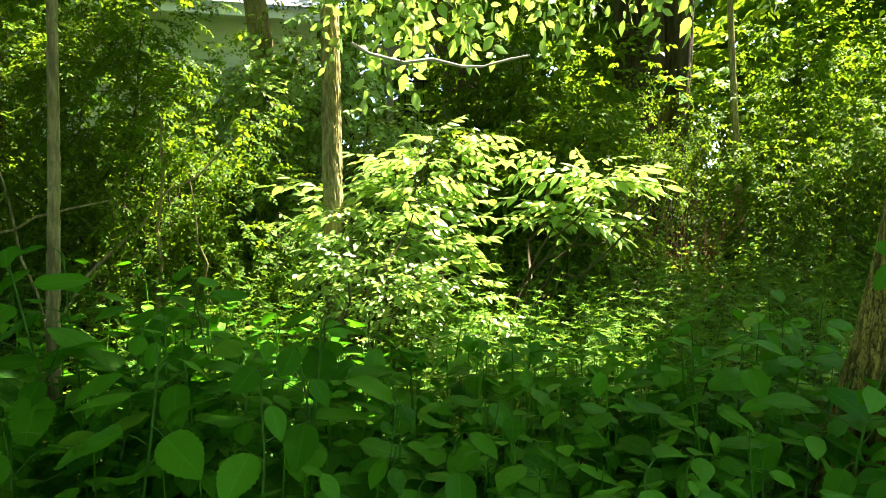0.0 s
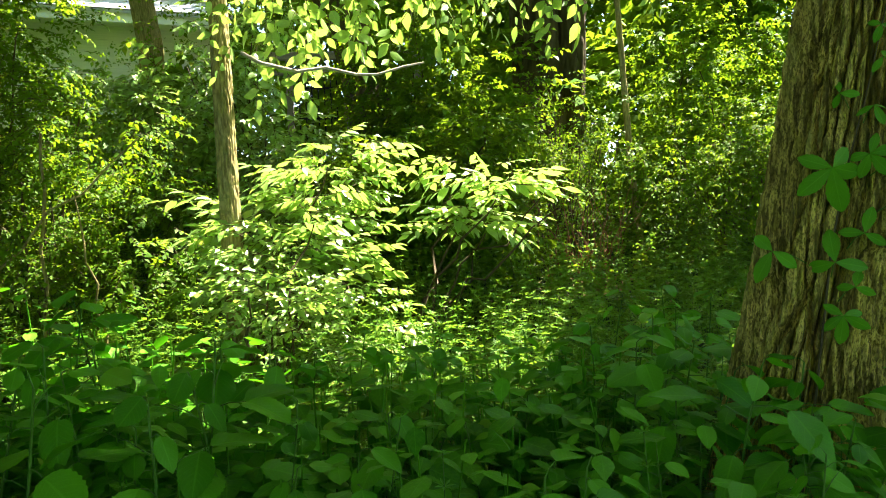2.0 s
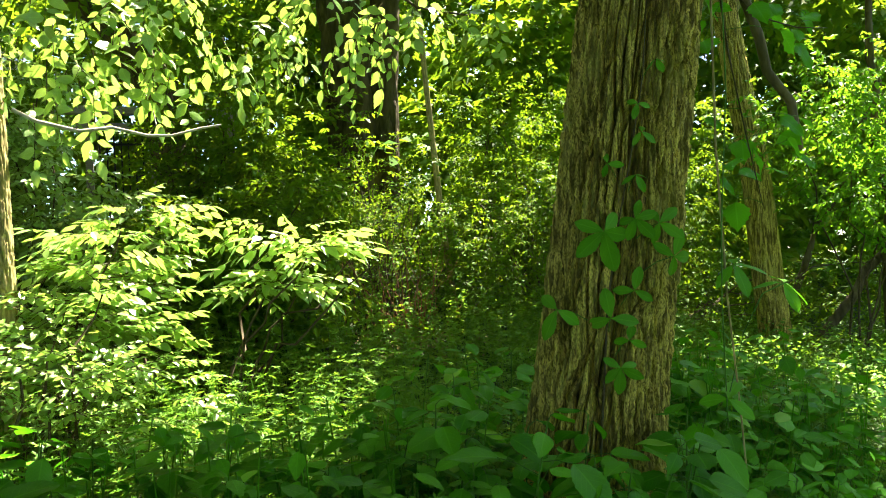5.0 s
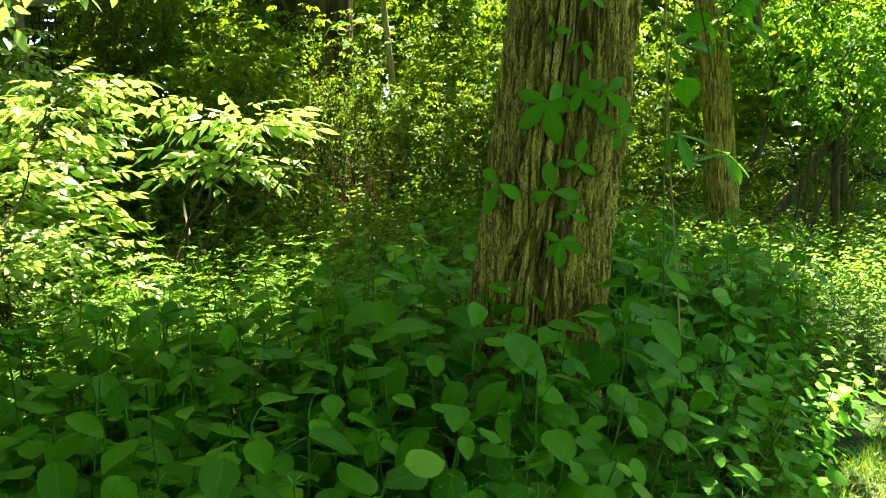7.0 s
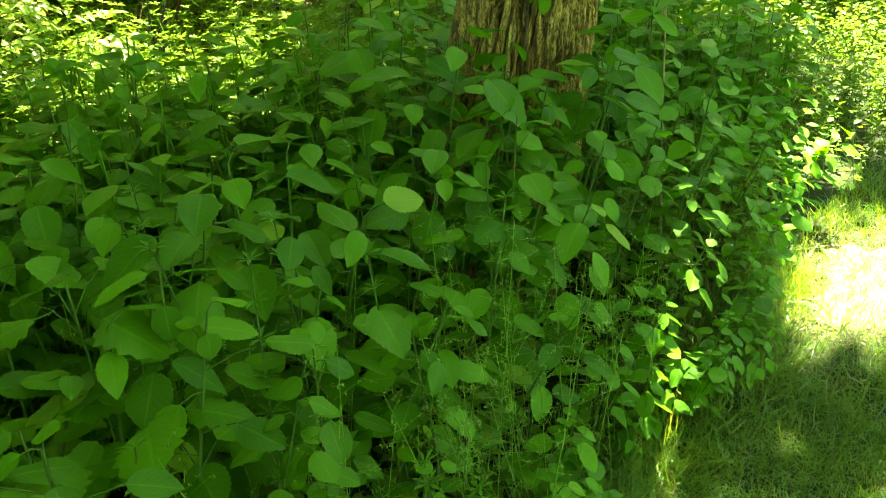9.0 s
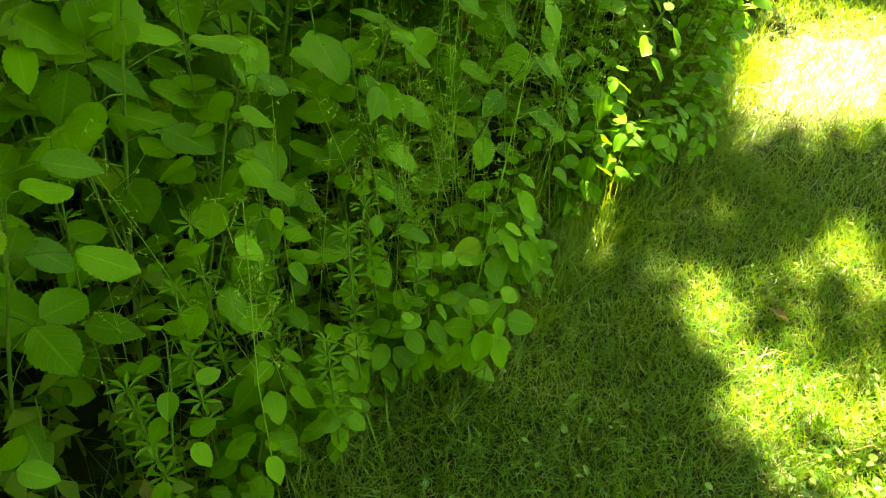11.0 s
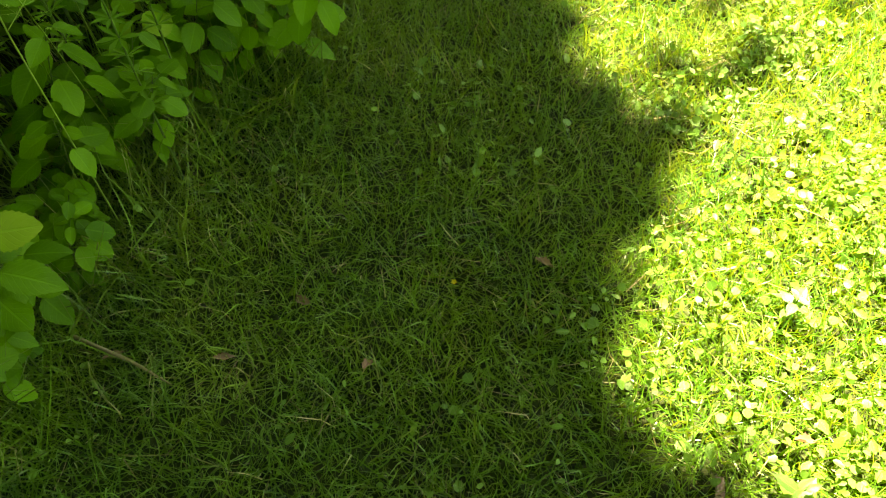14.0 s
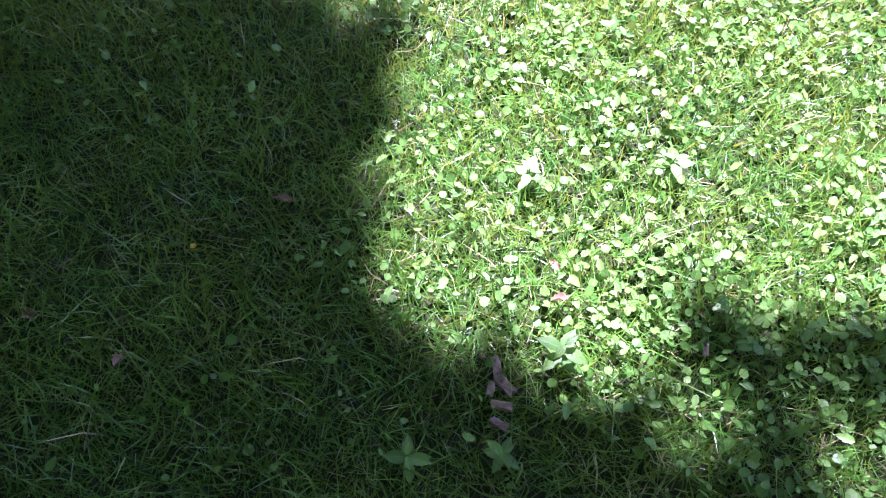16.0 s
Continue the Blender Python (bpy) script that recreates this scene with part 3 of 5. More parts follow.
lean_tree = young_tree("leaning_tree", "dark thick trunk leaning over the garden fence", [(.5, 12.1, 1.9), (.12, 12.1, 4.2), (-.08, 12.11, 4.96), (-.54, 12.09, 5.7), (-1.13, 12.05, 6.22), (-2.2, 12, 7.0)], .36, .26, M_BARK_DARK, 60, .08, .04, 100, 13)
house_tree = young_tree("yard_tree", "grey trunk standing before the pale house", [(-2.98, 11.6, 2.0), (-3.02, 11.6, 4.5), (-3.25, 11.6, 6.0), (-3.4, 11.6, 8.0)], .19, .15, M_BARK_THIN, 40, .06, .02, 80, 14)
right_tree = young_tree("shade_tree", "straight brown trunk in the shaded undergrowth", [(6.45, 6.62, .2), (6.42, 6.65, .9), (6.38, 6.7, 2.63), (6.33, 6.8, 3.6), (6.2, 7.0, 6.0)], 0.18, .13, M_BARK, 90, .045, .035, 180, 15, True)
for t, foot, tips, r in ((right_sap, (2.66, 7.42, 4.6), ((3.3, 7.2, 5.6), (2.1, 7.6, 5.5), (2.8, 6.9, 6.0)), .014), (right_tree, (6.3, 6.86, 4.3), ((7.4, 6.5, 6.4), (5.3, 7.3, 6.2), (6.2, 6.0, 6.6)), .05)):
    for k, tip in enumerate(tips):
        part("limb", quads("limb", *limb((foot[0], foot[1], foot[2] + .25 * k), tip, r, r * .3, 70 + k, .05)[:2], M_BARK_THIN), t)
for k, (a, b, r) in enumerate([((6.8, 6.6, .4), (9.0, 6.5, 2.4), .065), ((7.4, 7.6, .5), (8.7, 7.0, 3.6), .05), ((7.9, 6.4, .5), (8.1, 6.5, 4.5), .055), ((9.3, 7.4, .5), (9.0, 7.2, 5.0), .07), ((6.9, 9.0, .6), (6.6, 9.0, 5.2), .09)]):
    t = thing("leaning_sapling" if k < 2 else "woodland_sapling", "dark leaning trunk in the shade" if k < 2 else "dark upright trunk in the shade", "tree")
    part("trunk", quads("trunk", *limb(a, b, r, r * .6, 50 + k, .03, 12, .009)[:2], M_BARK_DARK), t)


# ---------- house, fence ----------
def box(x0, x1, y0, y1, z0, z1):
    V = np.array([(x, y, z) for z in (z0, z1) for x, y in ((x0, y0), (x1, y0), (x1, y1), (x0, y1))], float)
    F = np.array([(0, 3, 2, 1), (4, 5, 6, 7), (0, 1, 5, 4), (1, 2, 6, 5), (2, 3, 7, 6), (3, 0, 4, 7)])
    return V, F, np.zeros((8, 2))


house = thing("house", "pale single-storey house with grey shingle roof behind trees", "house", pose(-2.75, 14.9, 0, 0, 0, 14))
part("wall", quads("wall", *box(-9, 0, 0, 6, 2.6, 5.62)[:2], M_WALL, smooth=False), house)
for k in range(14):
    z = 2.75 + k * .2
    part("siding_board", quads("siding_board", *box(-9.0, .012, -.018, -.002, z, z + .188)[:2], M_WALL, smooth=False), house)
part("fascia", quads("fascia", *box(-9.35, .35, -.42, -.38, 5.58, 5.76)[:2], M_TRIM, smooth=False), house, "white painted fascia")
part("soffit", quads("soffit", *box(-9.3, .3, -.38, 0, 5.60, 5.62)[:2], M_TRIM, smooth=False), house)
roof = part("roof", quads("roof", np.array([(-9.4, -.45, 5.74), (.4, -.45, 5.74), (.4, 3.0, 7.1), (-9.4, 3.0, 7.1), (-9.4, -.45, 5.80), (.4, -.45, 5.80), (.4, 3.0, 7.18), (-9.4, 3.0, 7.18)]), box(0, 1, 0, 1, 0, 1)[1], M_ROOF, smooth=False), house, "grey asphalt shingles")
for r in range(14):
    y0 = -.46 + r * .24
    z0 = 5.815 + (y0 + .45) * .4
    sh = np.array([(-9.4, y0, z0), (.4, y0, z0), (.4, y0 + .25, z0 + .09), (-9.4, y0 + .25, z0 + .09), (-9.4, y0, z0 + .012), (.4, y0, z0 + .012), (.4, y0 + .25, z0 + .1), (-9.4, y0 + .25, z0 + .1)])
    part("shingle_course", quads("shingle_course", sh, box(0, 1, 0, 1, 0, 1)[1], M_ROOF, smooth=False), roof)

pergola = thing("pergola", "weathered grey timber frame at the garden edge", "pergola", pose(0, 14.1, 0))
part("beam", quads("beam", *box(-1.75, 1.6, -.06, .06, 4.86, 5.0)[:2], M_GREYWOOD, smooth=False), pergola)
part("beam", quads("beam", *box(-1.6, 1.4, .5, .6, 4.70, 4.82)[:2], M_GREYWOOD, smooth=False), pergola)
for x in (-1.2, -.15, 1.2):
    part("post", quads("post", *box(x - .06, x + .06, -.06, .06, 2.6, 4.86)[:2], M_GREYWOOD, smooth=False), pergola)
fence = thing("railing", "black metal railing by the pergola", "railing", pose(-1.05, 13.95, 0))
for z in (3.72, 4.28):
    part("rail", quads("rail", *box(0, .75, -.015, .015, z, z + .04)[:2], M_BLACK, smooth=False), fence)
for k in range(7):
    part("bar", quads("bar", *box(.02 + k * .115, .045 + k * .115, -.012, .012, 2.7, 4.45)[:2], M_BLACK, smooth=False), fence)


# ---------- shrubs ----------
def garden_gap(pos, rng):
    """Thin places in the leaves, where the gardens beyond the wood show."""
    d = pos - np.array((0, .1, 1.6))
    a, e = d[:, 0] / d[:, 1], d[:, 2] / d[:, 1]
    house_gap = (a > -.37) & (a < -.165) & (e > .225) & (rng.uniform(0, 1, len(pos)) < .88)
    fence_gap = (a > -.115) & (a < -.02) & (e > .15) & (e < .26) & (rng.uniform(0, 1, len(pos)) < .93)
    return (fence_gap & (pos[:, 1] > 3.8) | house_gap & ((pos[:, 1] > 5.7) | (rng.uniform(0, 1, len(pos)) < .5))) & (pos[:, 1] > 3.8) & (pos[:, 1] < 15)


def leafy_mass(seed, kind_leaf, twig, count, centres, radii, n, margin=.12, droop=.35, gap_from=1.7, flat=.3, fan=False):
    """Sprays set in a heap of soft balls: leaves (V, F, UV) and twigs. Shoots reach outward and hang a little."""
    rng = np.random.default_rng(seed)
    centres, radii = np.asarray(centres, float), np.asarray(radii, float)
    w = radii ** 2 if radii.ndim == 1 else radii.prod(1) ** .66
    pick = rng.choice(len(centres), n, p=w / w.sum())
    d = rng.normal(0, 1, (n, 3))
    d /= np.linalg.norm(d, axis=1, keepdims=True)
    rr = radii[pick][:, None] if radii.ndim == 1 else radii[pick]
    pos = centres[pick] + d * rr * rng.uniform(.35, 1.0, (n, 1)) ** .5
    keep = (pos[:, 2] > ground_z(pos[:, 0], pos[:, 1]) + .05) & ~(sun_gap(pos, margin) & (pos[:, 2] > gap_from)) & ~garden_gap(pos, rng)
    pos, d = pos[keep], d[keep]
    m = len(pos)
    yaw = np.arctan2(-d[:, 0], d[:, 1]) + rng.normal(0, .6, m)
    if fan:  # shoots that spread sideways in layers
        yaw = np.where(d[:, 0] > 0, -1, 1) * 1.35 + rng.normal(0, .6, m)
        d[:, 2] = np.clip(d[:, 2], -.15, 1) * .6
    rot = turns(yaw, np.clip(d[:, 2], -1, 1) * .5 - droop + rng.normal(0, .25, m), rng.normal(0, .3, m))
    size = rng.uniform(.7, 1.25, m)
    L, T = [], []
    var = rng.integers(0, 3, m)
    for v in range(3):
        lv, st = spray(kind_leaf, twig, count, seed * 10 + v, flat)
        k = var == v
        L.append(spread(lv, pos[k], rot[k], size[k]))
        T.append(spread(st, pos[k], rot[k], size[k]))
    return join(L), join(T)


def shrub(name, label, base, centres, radii, n, blade, twig, count, leaf_mat, seed, stems=5, category="shrub", margin=.12, stem_r=.014, droop=.35, gap_from=1.7, loose=0, flat=.3, fan=False, twigs=True):
    """A shrub: stems from its foot into its heaps of leaves, twigs and foliage."""
    t = thing(name, label, category)
    rng = np.random.default_rng(seed + 500)
    centres = np.asarray(centres, float)
    bz = float(ground_z(base[0], base[1]))
    for s in range(stems):
        c = centres[rng.integers(0, len(centres))] + rng.normal(0, .12, 3)
        b = (base[0] + rng.normal(0, .08), base[1] + rng.normal(0, .08), bz - .03)
        part("stem", quads("stem", *limb(b, c, stem_r, stem_r * .35, seed * 7 + s, .06)[:2], M_TWIG), t)
    lv, tw = leafy_mass(seed, blade, twig, count, centres, radii, n, margin, droop, gap_from, flat, fan)
    if twigs:
        part("twigwork", quads("twigwork", *tw[:2], M_TWIG), t, kind="stuff")
    foliage(t, lv, blade, leaf_mat, loose)
    return t


def foliage(t, lv, blade, leaf_mat, loose=0, label=""):
    """The leaves of a plant: the loose ones that stand nearest the lawn one by one, the rest as one."""
    V, F, U = lv
    k, f = len(blade[0]), len(blade[1])
    n = len(V) // k
    V, U = V.reshape(n, k, 3), U.reshape(n, k, 2)
    order = np.argsort(V[:, 0, 1])
    for i in order[:loose]:
        part("leaf", quads("leaf", V[i], blade[1], U[i], leaf_mat), t)
    rest = order[loose:]
    F = (blade[1][None] + (np.arange(len(rest)) * k)[:, None, None]).reshape(-1, blade[1].shape[1])
    part("foliage", quads("foliage", V[rest].reshape(-1, 3), F, U[rest].reshape(-1, 2), leaf_mat), t, label, kind="stuff")


small = sliver(.05, .03)
middle = kite(.085, .045, droop=.2)
broad = leaf(.10, .052, rows=6, cols=1, droop=.22, tooth=.08)

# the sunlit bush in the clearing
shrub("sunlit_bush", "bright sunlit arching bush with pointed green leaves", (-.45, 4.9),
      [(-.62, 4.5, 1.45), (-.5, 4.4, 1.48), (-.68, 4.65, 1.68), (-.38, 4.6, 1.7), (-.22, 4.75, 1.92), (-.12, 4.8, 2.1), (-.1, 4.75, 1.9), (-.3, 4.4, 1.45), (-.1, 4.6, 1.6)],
      [.2, .22, .2, .22, .2, .15, .15, .22, .18], 215, leaf(.10, .048, rows=5, cols=1, droop=.2), .3, 9, M_SUN_PALED, 41, 9, margin=.1, droop=.05, gap_from=9, loose=240, flat=.16, fan=True)
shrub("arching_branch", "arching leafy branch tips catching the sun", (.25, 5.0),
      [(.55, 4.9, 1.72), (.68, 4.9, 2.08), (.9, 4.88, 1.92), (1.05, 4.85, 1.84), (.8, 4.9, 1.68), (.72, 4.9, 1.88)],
      [.1, .1, .1, .1, .1, .1], 58, leaf(.12, .052, rows=5, cols=1, droop=.2), .32, 8, M_SUN_PALED, 42, 6, margin=.1, droop=.05, gap_from=9, loose=160, flat=.16, fan=True)
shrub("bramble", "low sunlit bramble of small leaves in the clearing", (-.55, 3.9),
      [(-.45, 4.0, 1.22), (-.3, 3.9, 1.2), (-.05, 3.95, 1.15), (-.55, 4.2, 1.36), (-.25, 3.85, 1.05)], [.22, .22, .24, .2, .2], 150, kite(.062, .034, droop=.15), .2, 9, M_SUN_PALED, 39, 7, margin=.1, droop=.05, gap_from=9, flat=.18, fan=True)
# bare grey boughs that show in the shaded shrub
for k, (a, b, r) in enumerate([((-2.9, 4.75, .6), (-1.35, 4.9, 2.25), .012), ((-3.3, 4.7, 1.35), (-2.2, 4.75, 1.75), .011), ((-2.0, 5.0, .5), (-1.95, 4.95, 2.3), .016), ((-1.55, 4.9, .5), (-1.75, 4.9, 1.9), .010), ((-2.6, 4.8, .7), (-3.1, 4.8, 2.5), .010)]):
    t = thing("bare_bough", "bare grey-brown bough leaning in the shaded shrub", "branch")
    part("bough", quads("bough", *limb(a, b, r, r * .5, 90 + k, .04, 10, .012)[:2], M_BARK_THIN), t)
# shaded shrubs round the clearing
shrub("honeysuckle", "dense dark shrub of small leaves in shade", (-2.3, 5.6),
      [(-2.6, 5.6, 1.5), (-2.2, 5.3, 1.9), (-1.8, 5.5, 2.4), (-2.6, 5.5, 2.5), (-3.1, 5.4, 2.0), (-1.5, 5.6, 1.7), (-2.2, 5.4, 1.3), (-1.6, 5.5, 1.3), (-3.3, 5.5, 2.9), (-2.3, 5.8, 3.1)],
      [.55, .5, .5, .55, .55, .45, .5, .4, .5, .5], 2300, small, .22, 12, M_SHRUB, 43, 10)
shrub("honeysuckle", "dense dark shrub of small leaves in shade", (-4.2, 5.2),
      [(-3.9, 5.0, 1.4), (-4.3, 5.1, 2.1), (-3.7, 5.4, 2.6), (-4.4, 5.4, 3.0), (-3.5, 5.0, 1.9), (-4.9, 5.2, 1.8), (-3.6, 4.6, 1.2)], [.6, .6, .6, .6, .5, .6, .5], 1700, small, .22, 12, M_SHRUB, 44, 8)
shrub("leafy_shrub", "tall shrub of fresh green leaves", (-1.0, 6.8),
      [(-1.3, 6.8, 2.0), (-.8, 6.7, 2.5), (-1.5, 6.9, 2.9), (-.4, 6.9, 2.2), (-1.0, 6.8, 3.3), (-2.0, 6.9, 2.6)], [.5, .5, .5, .45, .45, .5], 900, middle, .26, 9, M_SUN_PALED, 45, 6)
shrub("shade_bush", "dark bush in the hollow behind the clearing", (.7, 6.6),
      [(.3, 6.6, 1.5), (.8, 6.5, 1.7), (1.2, 6.6, 1.5), (.5, 6.7, 2.1), (1.1, 6.8, 2.3), (0, 6.7, 2.0), (.1, 6.3, 1.2)], [.4, .4, .4, .45, .45, .4, .35], 800, middle, .22, 9, M_SHRUB, 46, 7)
shrub("twiggy_bush", "brownish twiggy bush with small yellow-green leaves", (2.1, 7.3),
      [(1.9, 7.2, 2.0), (2.3, 7.3, 2.3), (2.0, 7.3, 2.6), (2.5, 7.4, 1.8), (1.7, 7.3, 2.2)], [.4, .4, .35, .4, .35], 460, small, .2, 8, M_FAR, 47, 34, stem_r=.009)
shrub("leafy_shrub", "broad shrub of dense small leaves", (3.6, 7.0),
      [(3.3, 6.9, 1.7), (3.8, 6.9, 2.0), (4.3, 6.9, 1.9), (3.5, 7.1, 2.3), (4.2, 7.2, 2.4), (3.0, 7.0, 2.1), (4.8, 7.0, 2.2), (3.2, 6.7, 1.35), (4.0, 6.6, 1.3)], [.5, .5, .5, .55, .55, .4, .5, .35, .4], 1700, small, .22, 11, M_SHRUB, 48, 8)
shrub("leafy_shrub", "shrub of fresh leaves under the old tree", (1.3, 8.8),
      [(.6, 8.8, 2.6), (1.2, 8.8, 2.9), (1.7, 9.0, 2.5), (1.4, 9.0, 2.4), (.2, 9.0, 3.2), (2.2, 9.2, 2.3)], [.55, .55, .5, .5, .55, .5], 900, middle, .28, 9, M_SHRUB, 49, 6)
shrub("elder_bush", "shrub of feathery light green leaves", (6.9, 6.0),
      [(6.9, 5.9, 2.5), (7.5, 5.8, 2.2), (8.2, 5.8, 2.6), (7.6, 6.0, 3.2), (8.9, 5.8, 2.3), (6.5, 6.1, 3.3), (8.4, 6.2, 3.6)], [.5, .5, .55, .6, .55, .55, .6], 1000, middle, .3, 11, M_ELDER, 51, 6)
shrub("shade_bush", "low bush in deep shade at the wood edge", (5.2, 7.3),
      [(5.0, 7.2, 1.2), (5.7, 7.4, 1.1), (5.3, 7.4, 1.8), (7.2, 7.6, 1.1), (8.2, 7.4, 1.2), (9.2, 7.0, 1.2), (5.0, 7.6, 2.5)], [.5, .45, .5, .5, .5, .6, .6], 1100, small, .22, 10, M_SHRUB, 52, 8)

# hanging sunlit boughs of the young tree
part("bough", quads("bough", *limb((-.8, 4.5, 3.7), (2.0, 4.5, 3.35), .026, .006, 60, .02)[:2], M_TWIG), sapling)
part("bough", quads("bough", *limb((-.8, 4.5, 3.4), (-1.7, 4.3, 3.4), .018, .006, 61, .05)[:2], M_TWIG), sapling)
lv, tw = leafy_mass(62, broad, .3, 7, [(-.5, 4.2, 2.75), (-.22, 4.25, 2.9), (.2, 4.3, 2.95), (.6, 4.3, 3.05), (-.45, 4.2, 3.2), (0, 4.3, 3.3), (1.1, 4.4, 3.3), (1.6, 4.5, 3.35), (2.2, 4.6, 3.4)],
                    np.array([.24, .26, .24, .22, .28, .36, .3, .22, .22]), 130, .1, .9, 9)
part("twigwork", quads("twigwork", *tw[:2], M_TWIG), sapling, kind="stuff")
foliage(sapling, lv, broad, M_SUN_PALED, 150, "drooping sunlit leaves")

# brown withered brush at the foot of the twiggy bush
brush = thing("withered_brush", "tangle of reddish-brown dead stems and litter", "brush")
brng = np.random.default_rng(81)
for k in range(46):
    x, y = brng.normal(2.05, .22), brng.normal(6.75, .12)
    z = float(ground_z(x, y))
    part("dead_stem", quads("dead_stem", *limb((x, y, z - .02), (x + brng.normal(0, .3), y + brng.normal(0, .2), z + brng.uniform(.3, 1.1)), .006, .002, 800 + k, .05, 6)[:2], M_BROWN), brush)
lit = on_ground(np.column_stack([brng.normal(2.05, .4, 260), brng.normal(6.6, .25, 260)]))
lit[:, 2] += .02
part("litter", quads("litter", *spread(kite(.09, .05, droop=-.2), lit, random_turns(260, brng, .5), brng.uniform(.6, 1.1, 260)), M_DRY), brush, "dry fallen leaves", kind="stuff")

# the shaded thicket behind the clearing
rng = np.random.default_rng(66)
for k in range(17):
    x = -6.2 + k * .82 + rng.uniform(-.2, .2)
    y = 8.3 + rng.uniform(-.5, .6) - .12 * max(0, x - 3)
    g = float(ground_z(x, y))
    cc = [(x + rng.uniform(-.6, .6), y + rng.uniform(-.4, .4), g + h * (.5 if 1.5 < x < 3.2 else 1)) for h in (.3, .6, .9, 1.3, 1.7, 2.2, 2.7)]
    shrub("thicket_shrub", "thicket shrub of mixed small green leaves", (x, y), cc, [.6] * 7, 560, small if k % 3 else sliver(.09, .05, .2), .3, 10, M_FAR if k % 2 else M_SHRUB, 300 + k, 5, twigs=False)

# far woods
rng = np.random.default_rng(70)
c = []
for k in range(520):
    x = rng.uniform(-15, 22)
    y = rng.uniform(9.6, 20)
    if 1.6 < x < 3.7 and y < 10.9 or -6.2 < x + (y - 14) * .25 < 1.0 and y < 14.6 and rng.uniform() < .8:
        continue
    c.append((x, y, float(ground_z(x, y)) + rng.uniform(.2, 8.0)))
lv, tw = leafy_mass(71, sliver(.23, .145), .5, 11, c, np.full(len(c), .85), 16000, .1)
tagged(new("far_woods", quads("far_woods", *lv, M_FAR)), "layered sunlit foliage of the woods beyond", "woods", kind="stuff")
c = []
for k in range(500):
    a = rng.uniform(0, 2 * np.pi)
    r = rng.uniform(24, 34)
    c.append((r * math.cos(a), r * math.sin(a), rng.uniform(.5, 19)))
lv, tw = leafy_mass(72, sliver(.85, .58), 1.3, 10, c, np.full(len(c), 2.4), 8500, .1)
tagged(new("distant_woods", quads("distant_woods", *lv, M_FAR)), "ring of distant trees round the garden", "woods", kind="stuff")


# ---------- the wild growth at the lawn's edge ----------
def jewelweed(seed, height, blade_size):
    """A juicy pale stem with stalked, scalloped leaves crowded towards its top."""
    rng = np.random.default_rng(seed)
    t = thing("jewelweed", "jewelweed plant with oval scalloped green leaves", "plant", pose(0, 0, -50), "jewelweed stand")
    n = int(rng.integers(14, 18))
    lean = rng.normal(0, .06, 2)
    zs = np.linspace(0, height, 7)
    axis = np.column_stack([lean[0] * zs ** 1.5 + .006 * np.sin(zs * 9), lean[1] * zs ** 1.5, zs])
    pieces = [tube(axis, np.linspace(.0055, .0022, 7), 6)]
    yaw = rng.uniform(0, 6.28)
    for k in range(n):
        f = .3 + .7 * (k / (n - 1)) ** .7
        z = f * height
        at = np.array([np.interp(z, zs, axis[:, 0]), np.interp(z, zs, axis[:, 1]), z])
        yaw += 2.399 + rng.normal(0, .3)
        size = blade_size * (rng.uniform(.8, 1.12) if k < n - 3 else rng.uniform(.5, .85))
        stalk = rng.uniform(.04, .11) * (1 if k < n - 3 else .4)
        way = np.array([-math.sin(yaw), math.cos(yaw), 0])
        tip = at + way * stalk + np.array([0, 0, stalk * rng.uniform(.1, .8)])
        pieces.append(tube([at, (at + tip) / 2 + np.array([0, 0, .006]), tip], [.0016, .0013, .001], 4))
        m = Matrix.LocRotScale(Vector(tip), Euler((rng.normal(-.2, .22), rng.normal(0, .18), yaw)), Vector((size,) * 3))
        part("leaf", BLADES[int(rng.integers(0, len(BLADES)))], t, m=m)
    part("stem", quads("stem", *join(pieces)[:2], M_STEM), t, "pale juicy stem")
    return t


BLADES = [quads("leaf", *leaf(1, w * 1.12, rows=20, cols=2, tooth=.09, fold=f, droop=d, belly=b, wave=v, seed=k, full=1.5), M_JEWEL)
          for k, (w, f, d, b, v) in enumerate([(.64, .10, .10, .42, .02), (.6, .16, .2, .44, .03), (.68, .06, .05, .44, .03), (.55, .12, .28, .40, .04), (.62, .2, .12, .40, .02), (.66, .02, .16, .46, .05)])]
KINDS = [jewelweed(100 + k, 1, s) for k, s in enumerate((.125, .138, .115, .13, .12, .142))]
NEAR = [jewelweed(116 + k, 1, s) for k, s in enumerate((.092, .1, .084))]
FRONT = [jewelweed(110 + k, 1, s) for k, s in enumerate((.118, .128, .102, .12))]
LOW = [jewelweed(120 + k, 1.0, s) for k, s in enumerate((.17, .2, .18))]
rng = np.random.default_rng(140)
placed = []
for tries in range(9000):
    if len(placed) >= 330:
        break
    x = rng.uniform(-2.9, 3.1)
    e = float(edge_y(x))
    y = e + .06 + rng.uniform(0, 1) ** 1.3 * 2.2
    if y > 3.5 or y > (3.1 if x < 0 else 2.85) and abs(x) < 1.2 or math.hypot(x - 1.5, y - 2.6) < .33 or y < .7:
        continue
    gap = .128 if y - e < .9 else .18
    if any((x - a) ** 2 + (y - b) ** 2 < gap ** 2 for a, b in placed):
        continue
    if x > 1.55 and y - e > .5 and rng.uniform() < .82:
        continue
    placed.append((x, y))
placed += [(.95, 2.05), (1.08, 2.2), (1.2, 2.1), (1.32, 2.24), (1.42, 2.12), (1.1, 2.42), (1.02, 2.6)]
